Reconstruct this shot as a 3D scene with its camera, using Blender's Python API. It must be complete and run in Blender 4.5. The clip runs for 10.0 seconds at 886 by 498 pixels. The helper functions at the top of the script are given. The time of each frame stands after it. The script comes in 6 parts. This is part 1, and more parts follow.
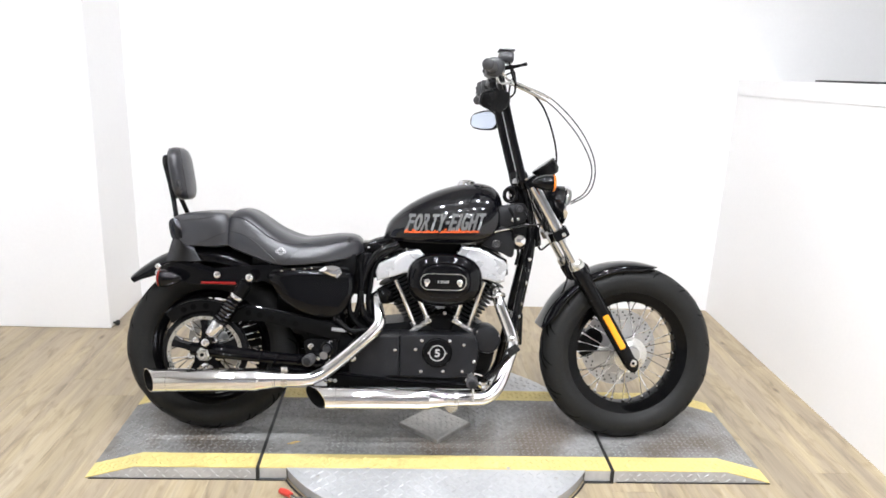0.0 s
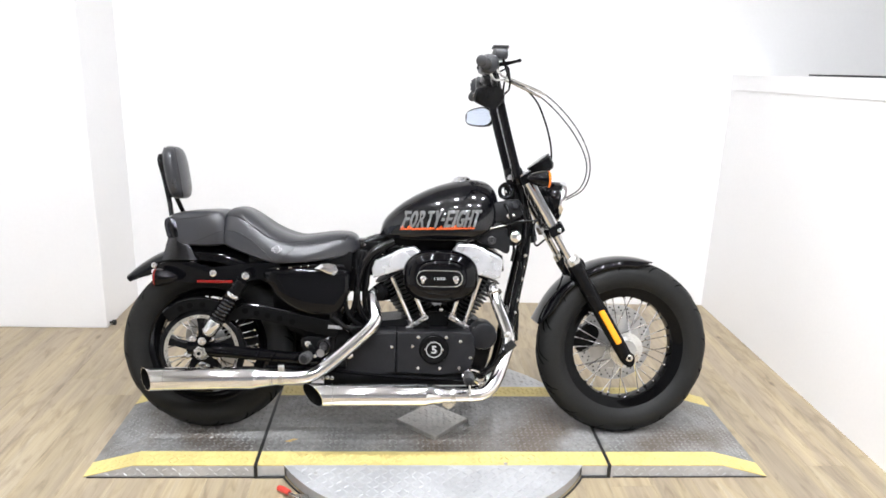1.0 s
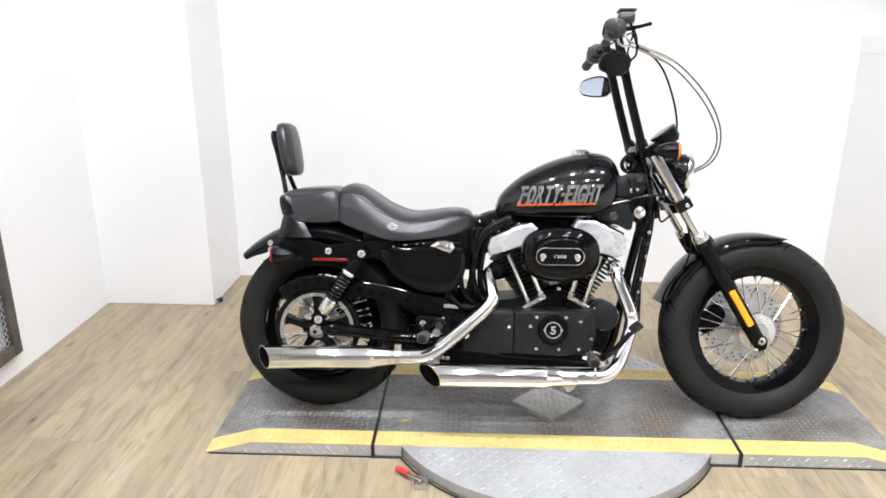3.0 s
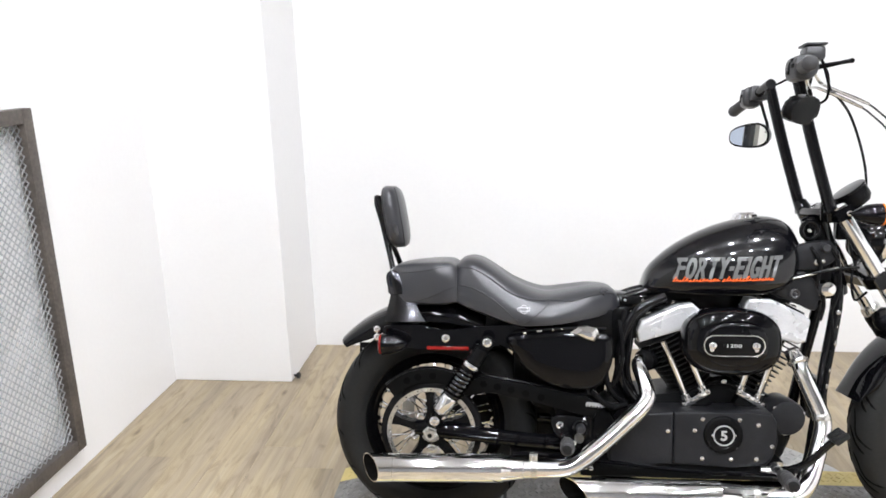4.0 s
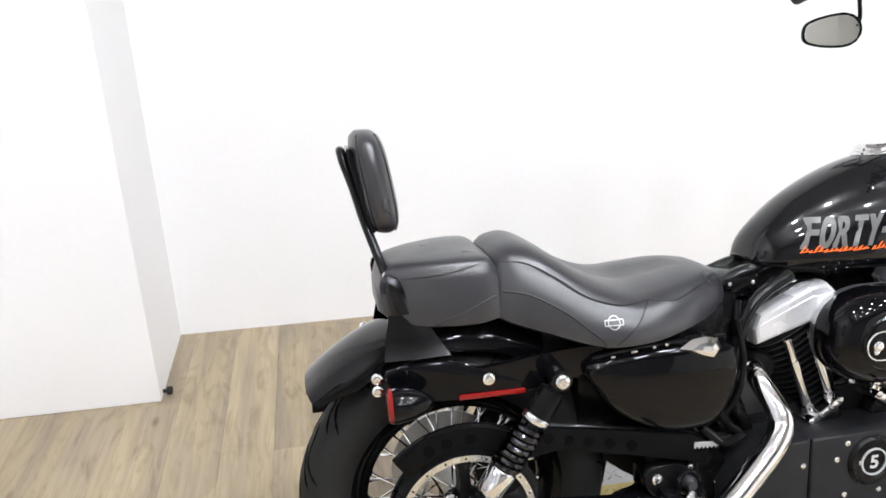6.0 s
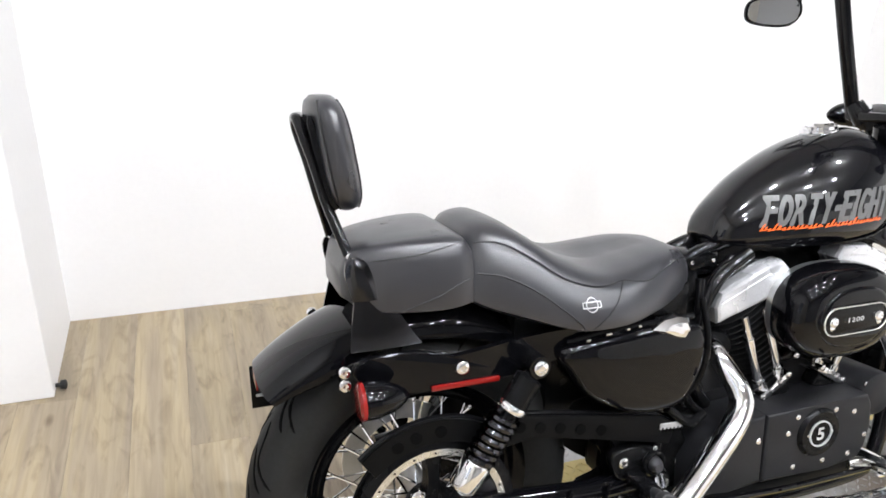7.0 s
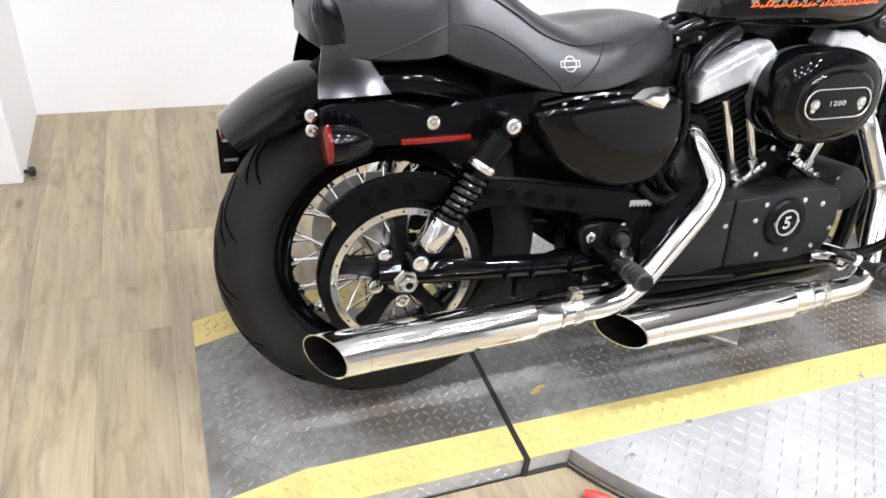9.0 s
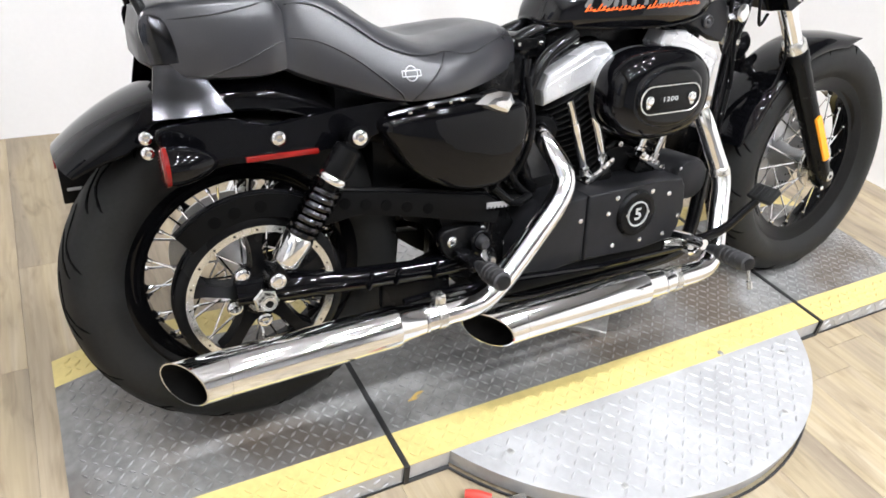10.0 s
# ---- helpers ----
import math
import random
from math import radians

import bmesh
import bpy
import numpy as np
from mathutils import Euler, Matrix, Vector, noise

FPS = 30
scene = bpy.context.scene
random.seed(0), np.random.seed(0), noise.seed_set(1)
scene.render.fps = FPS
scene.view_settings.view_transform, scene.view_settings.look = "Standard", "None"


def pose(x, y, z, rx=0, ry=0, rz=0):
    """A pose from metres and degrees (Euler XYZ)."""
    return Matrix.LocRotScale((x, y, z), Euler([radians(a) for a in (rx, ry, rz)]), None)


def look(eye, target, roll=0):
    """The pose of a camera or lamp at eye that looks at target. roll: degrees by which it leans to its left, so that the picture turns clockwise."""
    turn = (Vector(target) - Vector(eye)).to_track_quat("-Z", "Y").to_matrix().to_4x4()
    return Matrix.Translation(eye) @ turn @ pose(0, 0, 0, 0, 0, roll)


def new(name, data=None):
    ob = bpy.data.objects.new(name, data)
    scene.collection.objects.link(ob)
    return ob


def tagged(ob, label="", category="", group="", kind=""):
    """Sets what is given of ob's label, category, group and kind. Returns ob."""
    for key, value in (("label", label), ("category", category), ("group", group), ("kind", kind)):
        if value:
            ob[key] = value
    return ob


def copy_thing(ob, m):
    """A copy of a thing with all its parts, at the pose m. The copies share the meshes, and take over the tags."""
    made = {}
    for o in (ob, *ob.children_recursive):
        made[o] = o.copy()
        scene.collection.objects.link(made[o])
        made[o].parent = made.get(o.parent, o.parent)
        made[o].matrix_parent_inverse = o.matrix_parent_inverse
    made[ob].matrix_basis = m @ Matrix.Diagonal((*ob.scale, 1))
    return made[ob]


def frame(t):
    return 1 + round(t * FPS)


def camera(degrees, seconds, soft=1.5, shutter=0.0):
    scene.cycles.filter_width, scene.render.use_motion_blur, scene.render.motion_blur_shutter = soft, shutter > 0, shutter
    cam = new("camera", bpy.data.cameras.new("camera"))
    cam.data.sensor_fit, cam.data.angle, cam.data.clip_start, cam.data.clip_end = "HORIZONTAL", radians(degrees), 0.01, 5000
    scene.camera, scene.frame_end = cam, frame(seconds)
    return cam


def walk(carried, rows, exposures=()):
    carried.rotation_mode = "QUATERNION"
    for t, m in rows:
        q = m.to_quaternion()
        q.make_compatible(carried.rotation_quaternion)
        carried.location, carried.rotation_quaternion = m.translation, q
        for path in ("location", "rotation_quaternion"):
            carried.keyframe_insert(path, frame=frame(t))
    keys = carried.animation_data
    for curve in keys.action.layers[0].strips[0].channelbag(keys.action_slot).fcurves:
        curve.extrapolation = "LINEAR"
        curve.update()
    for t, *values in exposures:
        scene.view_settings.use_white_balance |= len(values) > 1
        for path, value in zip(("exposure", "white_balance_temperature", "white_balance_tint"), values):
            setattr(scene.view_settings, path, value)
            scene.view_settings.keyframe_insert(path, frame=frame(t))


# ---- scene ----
cam = camera(62.5, 10.0, soft=1.65)
PATH = [
    (0, (-0.074, -2.495, 1.461), (0.036, -0.576, 0.909), 2.4),
    (0.5, (-0.074, -2.505, 1.458), (0.035, -0.583, 0.915), 2.2),
    (1, (-0.071, -2.5, 1.461), (0.048, -0.584, 0.902), 2.0),
    (1.5, (-0.072, -2.499, 1.46), (0.032, -0.585, 0.891), 1.8),
    (1.8, (-0.056, -2.507, 1.44), (0.008, -0.589, 0.879), 1.8),
    (2, (-0.056, -2.513, 1.453), (-0.015, -0.6, 0.872), 2.1),
    (2.2, (-0.044, -2.523, 1.424), (-0.07, -0.625, 0.792), 2.9),
    (3.3, (-0.343, -2.32, 1.429), (-0.42, -0.418, 0.814), -0.2),
    (3.5, (-0.408, -2.239, 1.404), (-0.524, -0.335, 0.804), 0.7),
    (3.7, (-0.444, -2.145, 1.41), (-0.592, -0.221, 0.885), -0.6),
    (3.9, (-0.496, -2.048, 1.437), (-0.643, -0.111, 0.962), -0.3),
    (4, (-0.519, -2.006, 1.432), (-0.71, -0.083, 0.917), -1.4),
    (4.2, (-0.577, -1.921, 1.423), (-0.741, -0.01, 0.857), -0.7),
    (4.3, (-0.616, -1.878, 1.415), (-0.727, 0.036, 0.847), -0.0),
    (4.5, (-0.689, -1.793, 1.397), (-0.67, 0.105, 0.766), 1.0),
    (4.7, (-0.748, -1.711, 1.403), (-0.598, 0.18, 0.77), -1.9),
    (4.8, (-0.759, -1.675, 1.395), (-0.544, 0.204, 0.747), -1.1),
    (5, (-0.796, -1.597, 1.388), (-0.525, 0.269, 0.722), -0.3),
    (5.2, (-0.826, -1.492, 1.365), (-0.605, 0.379, 0.693), -1.8),
    (5.3, (-0.833, -1.427, 1.367), (-0.609, 0.443, 0.694), -2.9),
    (5.5, (-0.862, -1.321, 1.364), (-0.593, 0.557, 0.729), -1.3),
    (5.7, (-0.91, -1.239, 1.362), (-0.658, 0.606, 0.631), -1.6),
    (6.8, (-1.098, -0.995, 1.339), (-0.442, 0.718, 0.541), 3.3),
    (7, (-1.103, -0.999, 1.324), (-0.463, 0.702, 0.489), 3.2),
    (7.5, (-1.098, -1.009, 1.274), (-0.471, 0.637, 0.326), 4.3),
    (8, (-1.09, -1.031, 1.228), (-0.46, 0.56, 0.193), 5.8),
    (8.5, (-1.089, -1.05, 1.192), (-0.454, 0.49, 0.086), 6.5),
    (9, (-1.091, -1.066, 1.166), (-0.452, 0.431, 0.004), 6.6),
    (9.5, (-1.079, -1.084, 1.164), (-0.368, 0.394, 0.018), 7.2),
    (9.7, (-1.068, -1.083, 1.17), (-0.248, 0.347, 0.037), 8.1),
    (10, (-1.02, -1.103, 1.177), (-0.142, 0.307, 0.064), 7.2),
]
walk(cam, [(t, look(eye, target, roll)) for t, eye, target, roll in PATH], [(0.0, 0.06), (2.0, 0.02), (3.5, -0.04), (5.5, -0.02), (7.0, 0.10), (10.0, 0.08)])

# ---------------------------------------------------------------- light
world = bpy.data.worlds.new("world")
scene.world = world
world.use_nodes = True
world.node_tree.nodes["Background"].inputs["Color"].default_value = (0.8, 0.85, 0.95, 1)
world.node_tree.nodes["Background"].inputs["Strength"].default_value = 0.02
scene.view_settings.exposure = 0.0
LAMP_GLOW = 505.0

# ---------------------------------------------------------------- materials


def material(name, colour, rough=0.5, metal=0.0, vary=0.15, scale=6.0, fine=90.0, bump=0.0, coat=0.0, rough_vary=0.1, piece=0.0, rust=0.0, spec=0.5):
    """A surface with stains at a large scale and grain at a small one."""
    m = bpy.data.materials.new(name)
    m.use_nodes = True
    nt = m.node_tree
    b = nt.nodes["Principled BSDF"]
    b.inputs["Metallic"].default_value = metal
    b.inputs["Specular IOR Level"].default_value = spec
    b.inputs["Coat Weight"].default_value = coat
    b.inputs["Coat Roughness"].default_value = 0.03
    tc = nt.nodes.new("ShaderNodeTexCoord")
    big = nt.nodes.new("ShaderNodeTexNoise")
    big.inputs["Scale"].default_value, big.inputs["Detail"].default_value = scale, 5
    small = nt.nodes.new("ShaderNodeTexNoise")
    small.inputs["Scale"].default_value, small.inputs["Detail"].default_value = fine, 3
    for n in (big, small):
        nt.links.new(tc.outputs["Object"], n.inputs["Vector"])
    mix = nt.nodes.new("ShaderNodeMath")
    mix.operation = "MULTIPLY_ADD"
    nt.links.new(big.outputs["Fac"], mix.inputs[0])
    mix.inputs[1].default_value = 0.6
    half = nt.nodes.new("ShaderNodeMath")
    half.operation = "MULTIPLY"
    half.inputs[1].default_value = 0.4
    nt.links.new(small.outputs["Fac"], half.inputs[0])
    nt.links.new(half.outputs[0], mix.inputs[2])
    ramp = nt.nodes.new("ShaderNodeMapRange")
    ramp.inputs["From Min"].default_value, ramp.inputs["From Max"].default_value = 0.3, 0.7
    ramp.inputs["To Min"].default_value, ramp.inputs["To Max"].default_value = 1 - vary, 1 + vary
    nt.links.new(mix.outputs[0], ramp.inputs["Value"])
    out = ramp.outputs["Result"]
    if piece:
        info = nt.nodes.new("ShaderNodeObjectInfo")
        pr = nt.nodes.new("ShaderNodeMapRange")
        pr.inputs["To Min"].default_value, pr.inputs["To Max"].default_value = 1 - piece, 1 + piece
        nt.links.new(info.outputs["Random"], pr.inputs["Value"])
        mul = nt.nodes.new("ShaderNodeMath")
        mul.operation = "MULTIPLY"
        nt.links.new(out, mul.inputs[0])
        nt.links.new(pr.outputs["Result"], mul.inputs[1])
        out = mul.outputs[0]
    tint = nt.nodes.new("ShaderNodeVectorMath")
    tint.operation = "SCALE"
    tint.inputs[0].default_value = colour
    nt.links.new(out, tint.inputs["Scale"])
    nt.links.new(tint.outputs["Vector"], b.inputs["Base Color"])
    if rust:
        spot = nt.nodes.new("ShaderNodeTexNoise")
        spot.inputs["Scale"].default_value, spot.inputs["Detail"].default_value = 3.1, 7
        nt.links.new(tc.outputs["Object"], spot.inputs["Vector"])
        sr = nt.nodes.new("ShaderNodeMapRange")
        sr.inputs["From Min"].default_value, sr.inputs["From Max"].default_value, sr.inputs["To Max"].default_value = 0.50, 0.66, rust
        nt.links.new(spot.outputs["Fac"], sr.inputs["Value"])
        mx = nt.nodes.new("ShaderNodeMix")
        mx.data_type = "RGBA"
        nt.links.new(sr.outputs["Result"], mx.inputs["Factor"])
        nt.links.new(tint.outputs["Vector"], mx.inputs["A"])
        mx.inputs["B"].default_value = (0.085, 0.058, 0.035, 1)
        nt.links.new(mx.outputs["Result"], b.inputs["Base Color"])
    rr = nt.nodes.new("ShaderNodeMapRange")
    rr.inputs["From Min"].default_value, rr.inputs["From Max"].default_value = 0.3, 0.7
    rr.inputs["To Min"].default_value = max(0.0, rough * (1 - rough_vary))
    rr.inputs["To Max"].default_value = min(1.0, rough * (1 + rough_vary))
    nt.links.new(big.outputs["Fac"], rr.inputs["Value"])
    nt.links.new(rr.outputs["Result"], b.inputs["Roughness"])
    if bump:
        bp = nt.nodes.new("ShaderNodeBump")
        bp.inputs["Strength"].default_value, bp.inputs["Distance"].default_value = 0.5, bump
        nt.links.new(small.outputs["Fac"], bp.inputs["Height"])
        nt.links.new(bp.outputs["Normal"], b.inputs["Normal"])
    return m


def glow(name, colour, strength):
    m = bpy.data.materials.new(name)
    m.use_nodes = True
    b = m.node_tree.nodes["Principled BSDF"]
    b.inputs["Base Color"].default_value = (0.9, 0.9, 0.9, 1)
    b.inputs["Emission Color"].default_value = (*colour, 1)
    b.inputs["Emission Strength"].default_value = strength
    return m


def clear_glass():
    m = bpy.data.materials.new("window_glass")
    m.use_nodes = True
    b = m.node_tree.nodes["Principled BSDF"]
    b.inputs["Transmission Weight"].default_value = 1.0
    b.inputs["Roughness"].default_value = 0.0
    b.inputs["IOR"].default_value = 1.1
    return m


def plank_material():
    """Light oak-look vinyl: boards of three strips in yellow, pale and smoky tones, with grain, smudges and knots."""
    m = bpy.data.materials.new("oak_plank")
    m.use_nodes = True
    nt = m.node_tree
    b = nt.nodes["Principled BSDF"]
    tc = nt.nodes.new("ShaderNodeTexCoord")
    info = nt.nodes.new("ShaderNodeObjectInfo")
    shift = nt.nodes.new("ShaderNodeVectorMath")
    shift.operation = "SCALE"
    shift.inputs[0].default_value = (37, 23, 11)
    nt.links.new(info.outputs["Random"], shift.inputs["Scale"])
    add = nt.nodes.new("ShaderNodeVectorMath")
    nt.links.new(tc.outputs["Object"], add.inputs[0])
    nt.links.new(shift.outputs["Vector"], add.inputs[1])

    def noise(sx, sy, detail, distort):
        mp = nt.nodes.new("ShaderNodeMapping")
        mp.inputs["Scale"].default_value = (sx, sy, 1)
        nt.links.new(add.outputs["Vector"], mp.inputs["Vector"])
        n = nt.nodes.new("ShaderNodeTexNoise")
        n.inputs["Scale"].default_value, n.inputs["Detail"].default_value, n.inputs["Distortion"].default_value = 1.0, detail, distort
        nt.links.new(mp.outputs["Vector"], n.inputs["Vector"])
        return n.outputs["Fac"]

    def ramp(fac, *stops):
        r = nt.nodes.new("ShaderNodeValToRGB")
        while len(r.color_ramp.elements) < len(stops):
            r.color_ramp.elements.new(0.5)
        for e, (at_, colour) in zip(r.color_ramp.elements, stops):
            e.position, e.color = at_, (*colour, 1)
        nt.links.new(fac, r.inputs["Fac"])
        return r.outputs["Color"]

    def times(p, q):
        v = nt.nodes.new("ShaderNodeVectorMath")
        v.operation = "MULTIPLY"
        nt.links.new(p, v.inputs[0])
        nt.links.new(q, v.inputs[1])
        return v.outputs["Vector"]

    bands = ramp(noise(13, 1.0, 2, 0.5), (0.32, (0.285, 0.230, 0.166)), (0.47, (0.340, 0.274, 0.188)), (0.58, (0.385, 0.308, 0.196)), (0.72, (0.405, 0.336, 0.238)))
    grain_fac = noise(95, 5, 7, 0.6)
    grain = ramp(grain_fac, (0.30, (0.86, 0.85, 0.83)), (0.62, (1.05, 1.05, 1.05)))
    smudge = ramp(noise(19, 4.2, 5, 1.6), (0.30, (0.72, 0.70, 0.68)), (0.48, (1, 1, 1)))
    mp = nt.nodes.new("ShaderNodeMapping")
    mp.inputs["Scale"].default_value = (4.6, 2.0, 1)
    nt.links.new(add.outputs["Vector"], mp.inputs["Vector"])
    vor = nt.nodes.new("ShaderNodeTexVoronoi")
    vor.inputs["Scale"].default_value = 1.0
    nt.links.new(mp.outputs["Vector"], vor.inputs["Vector"])
    knot = ramp(vor.outputs["Distance"], (0.02, (0.45, 0.40, 0.36)), (0.075, (1, 1, 1)))
    tone = nt.nodes.new("ShaderNodeMapRange")
    tone.inputs["To Min"].default_value, tone.inputs["To Max"].default_value = 0.90, 1.08
    nt.links.new(info.outputs["Random"], tone.inputs["Value"])
    sc = nt.nodes.new("ShaderNodeVectorMath")
    sc.operation = "SCALE"
    nt.links.new(times(times(bands, grain), times(smudge, knot)), sc.inputs[0])
    nt.links.new(tone.outputs["Result"], sc.inputs["Scale"])
    nt.links.new(sc.outputs["Vector"], b.inputs["Base Color"])
    b.inputs["Roughness"].default_value = 0.42
    bp = nt.nodes.new("ShaderNodeBump")
    bp.inputs["Strength"].default_value, bp.inputs["Distance"].default_value = 0.25, 0.001
    nt.links.new(grain_fac, bp.inputs["Height"])
    nt.links.new(bp.outputs["Normal"], b.inputs["Normal"])
    return m


M = {
    "wall": material("white_wall_paint", (0.86, 0.85, 0.845), 0.6, vary=0.02, scale=1.2, fine=60, bump=0.0006),
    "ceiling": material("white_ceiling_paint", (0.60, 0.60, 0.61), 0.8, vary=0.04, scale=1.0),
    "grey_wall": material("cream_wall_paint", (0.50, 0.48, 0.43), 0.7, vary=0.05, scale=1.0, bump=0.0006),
    # the next two greys carry the dimness of those ends of the room
    "dimmed_wall": material("dimmed_wall_paint", (0.26, 0.26, 0.26), 0.7, vary=0.05, scale=1.0, bump=0.0006),
    "dim_wall": material("dim_front_wall_paint", (0.34, 0.34, 0.35), 0.7, vary=0.1, scale=1.0),
    "dark_gap": material("dark_gap", (0.02, 0.02, 0.02), 0.8),
    "plank": plank_material(),
    "subfloor": material("subfloor_joint", (0.20, 0.16, 0.11), 0.8),
    "black_deck": material("black_painted_deck", (0.200, 0.196, 0.190), 0.5, vary=0.5, scale=5, fine=45, bump=0.0008, rough_vary=0.3, rust=0.8),
    "black_tread": material("worn_black_tread", (0.268, 0.266, 0.261), 0.45, vary=0.5, scale=7, fine=60, rough_vary=0.3, rust=0.4),
    "yellow": material("yellow_safety_paint", (0.60, 0.485, 0.184), 0.5, vary=0.16, scale=9, fine=70, bump=0.0006),
    "plate": material("bare_tread_plate", (0.50, 0.50, 0.505), 0.42, 0.40, vary=0.14, scale=8, fine=60, bump=0.0004, rough_vary=0.3),
    "steel": material("dull_steel", (0.46, 0.45, 0.43), 0.4, 0.8, vary=0.3, scale=14, fine=80, rough_vary=0.3),
    "rubber_seal": material("black_rubber_seal", (0.012, 0.012, 0.012), 0.6),
    "paint": material("gloss_black_paint", (0.0022, 0.0022, 0.0028), 0.03, vary=0.1, spec=0.24),
    "satin": material("satin_black", (0.0045, 0.0045, 0.0048), 0.26, vary=0.2, scale=14, fine=200, spec=0.12),
    "bracket": material("black_nickel_bracket", (0.055, 0.055, 0.059), 0.15, 1.0, vary=0.12, rough_vary=0.2),
    "housing": material("grey_black_housing", (0.022, 0.022, 0.024), 0.34, vary=0.25, scale=30, fine=200, spec=0.6),
    "case": material("dark_grey_case", (0.0115, 0.0115, 0.0128), 0.42, vary=0.25, scale=30, fine=200, spec=0.22),
    "deep_paint": material("deep_black_lacquer", (0.0022, 0.0022, 0.0032), 0.22, vary=0.1, scale=9, spec=0.12, coat=0.75),
    "plastic": material("black_plastic", (0.0032, 0.0032, 0.0034), 0.42, vary=0.2, scale=14, fine=300, spec=0.08),
    "gloss": material("black_powder_coat", (0.004, 0.004, 0.0045), 0.11, vary=0.15, spec=0.26),
    "rim": material("black_lacquered_rim", (0.0025, 0.0025, 0.0028), 0.07, vary=0.1, spec=0.14),
    "wrinkle": material("wrinkle_black_case", (0.0070, 0.0070, 0.0075), 0.46, vary=0.2, scale=18, fine=700, bump=0.0004, spec=0.12),
    "leather": material("black_seat_vinyl", (0.020, 0.020, 0.0235), 0.32, vary=0.14, scale=10, fine=420, bump=0.0004, rough_vary=0.16, spec=0.74),
    "piping": material("seam_thread", (0.012, 0.012, 0.013), 0.5),
    "rubber": material("tyre_rubber", (0.014, 0.014, 0.0136), 0.54, spec=0.18, vary=0.25, scale=9, fine=140, bump=0.0005, rough_vary=0.2),
    "groove": material("tread_groove", (0.002, 0.002, 0.002), 0.9, spec=0.05),
    "grip": material("grip_rubber", (0.035, 0.034, 0.035), 0.55, spec=0.35, vary=0.2, fine=300, bump=0.0004),
    "chrome": material("chrome", (0.84, 0.84, 0.85), 0.085, 1.0, vary=0.03, scale=20, fine=120),
    "alu": material("silver_powder_coat", (0.62, 0.62, 0.635), 0.27, 0.55, vary=0.16, scale=16, fine=300, bump=0.0002),
    "zinc": material("zinc_plated", (0.66, 0.65, 0.62), 0.25, 0.95, vary=0.12, scale=30, fine=200),
    "disc": material("brushed_disc", (0.50, 0.50, 0.50), 0.32, 0.95, vary=0.15, scale=20, fine=300),
    "amber": material("amber_reflector", (0.95, 0.36, 0.015), 0.22, vary=0.05),
    "orange_lens": material("orange_signal_lens", (0.92, 0.20, 0.015), 0.2, vary=0.05),
    "orange": material("orange_decal", (0.85, 0.13, 0.02), 0.3, vary=0.1),
    "red": material("red_lens", (0.18, 0.006, 0.005), 0.16, vary=0.08),
    "grey_decal": material("grey_decal", (0.105, 0.105, 0.105), 0.35, vary=0.1),
    "white_mark": material("silver_mark", (0.45, 0.45, 0.45), 0.35, 0.3, vary=0.08),
    "cable": material("dark_cable", (0.05, 0.05, 0.052), 0.35, 0.3, vary=0.1),
    "mirror": material("mirror_glass", (0.82, 0.84, 0.86), 0.01, 1.0, vary=0.0, rough_vary=0.0),
    "lens": material("headlamp_lens", (0.75, 0.77, 0.8), 0.06, 0.9, vary=0.1),
    "bore": material("sooty_bore", (0.004, 0.0038, 0.0035), 0.9, spec=0.1),
    "old_wood": material("worn_dark_wood", (0.085, 0.072, 0.062), 0.6, vary=0.5, scale=10, fine=80, bump=0.001),
    "mesh": material("galvanised_mesh", (0.45, 0.45, 0.46), 0.45, 0.7, vary=0.2),
    "red_grip": material("red_plastic_grip", (0.55, 0.05, 0.035), 0.35, vary=0.1),
    "leaf": material("dry_leaf", (0.62, 0.40, 0.12), 0.7, vary=0.3, fine=300),
    "lamp_body": material("lamp_housing", (0.75, 0.75, 0.75), 0.5),
    "day": glow("pale_daylight", (0.72, 0.81, 1.0), 0.75),
    "glass": clear_glass(),
    "lamp": glow("lamp_diffuser", (0.945, 0.98, 1.045), LAMP_GLOW),
}

# ---------------------------------------------------------------- mesh helpers


def finish(bm, name, mat, smooth=40):
    bmesh.ops.recalc_face_normals(bm, faces=bm.faces)
    me = bpy.data.meshes.new(name)
    bm.to_mesh(me)
    bm.free()
    for one in mat if isinstance(mat, (list, tuple)) else (mat,):
        me.materials.append(one)
    if smooth:
        for p in me.polygons:
            p.use_smooth = True
        me.set_sharp_from_angle(angle=radians(smooth))
    return me


def part(name, bm, mat, parent=None, label="", m=None, smooth=40):
    """Links a bmesh as one mesh object, under a thing or a part if one is given."""
    ob = new(name, finish(bm, name, mat, smooth))
    if parent:
        ob.parent = parent
    if m:
        ob.matrix_local = m
    return tagged(ob, label)


def piece(name, me, parent, m):
    """One more object on a mesh that alike pieces share."""
    ob = new(name, me)
    if parent:
        ob.parent = parent
    ob.matrix_local = m
    return ob


def add_box(bm, x0, x1, y0, y1, z0, z1, bevel=0.0, seg=2):
    g = bmesh.ops.create_cube(bm, size=1, matrix=Matrix.Translation(((x0 + x1) / 2, (y0 + y1) / 2, (z0 + z1) / 2)) @ Matrix.Diagonal((x1 - x0, y1 - y0, z1 - z0, 1)))
    if bevel:
        edges = list({e for v in g["verts"] for e in v.link_edges})
        bmesh.ops.bevel(bm, geom=edges, offset=bevel, segments=seg, affect="EDGES", profile=0.5)
    return bm


def box(x0, x1, y0, y1, z0, z1, bevel=0.0, seg=2):
    return add_box(bmesh.new(), x0, x1, y0, y1, z0, z1, bevel, seg)


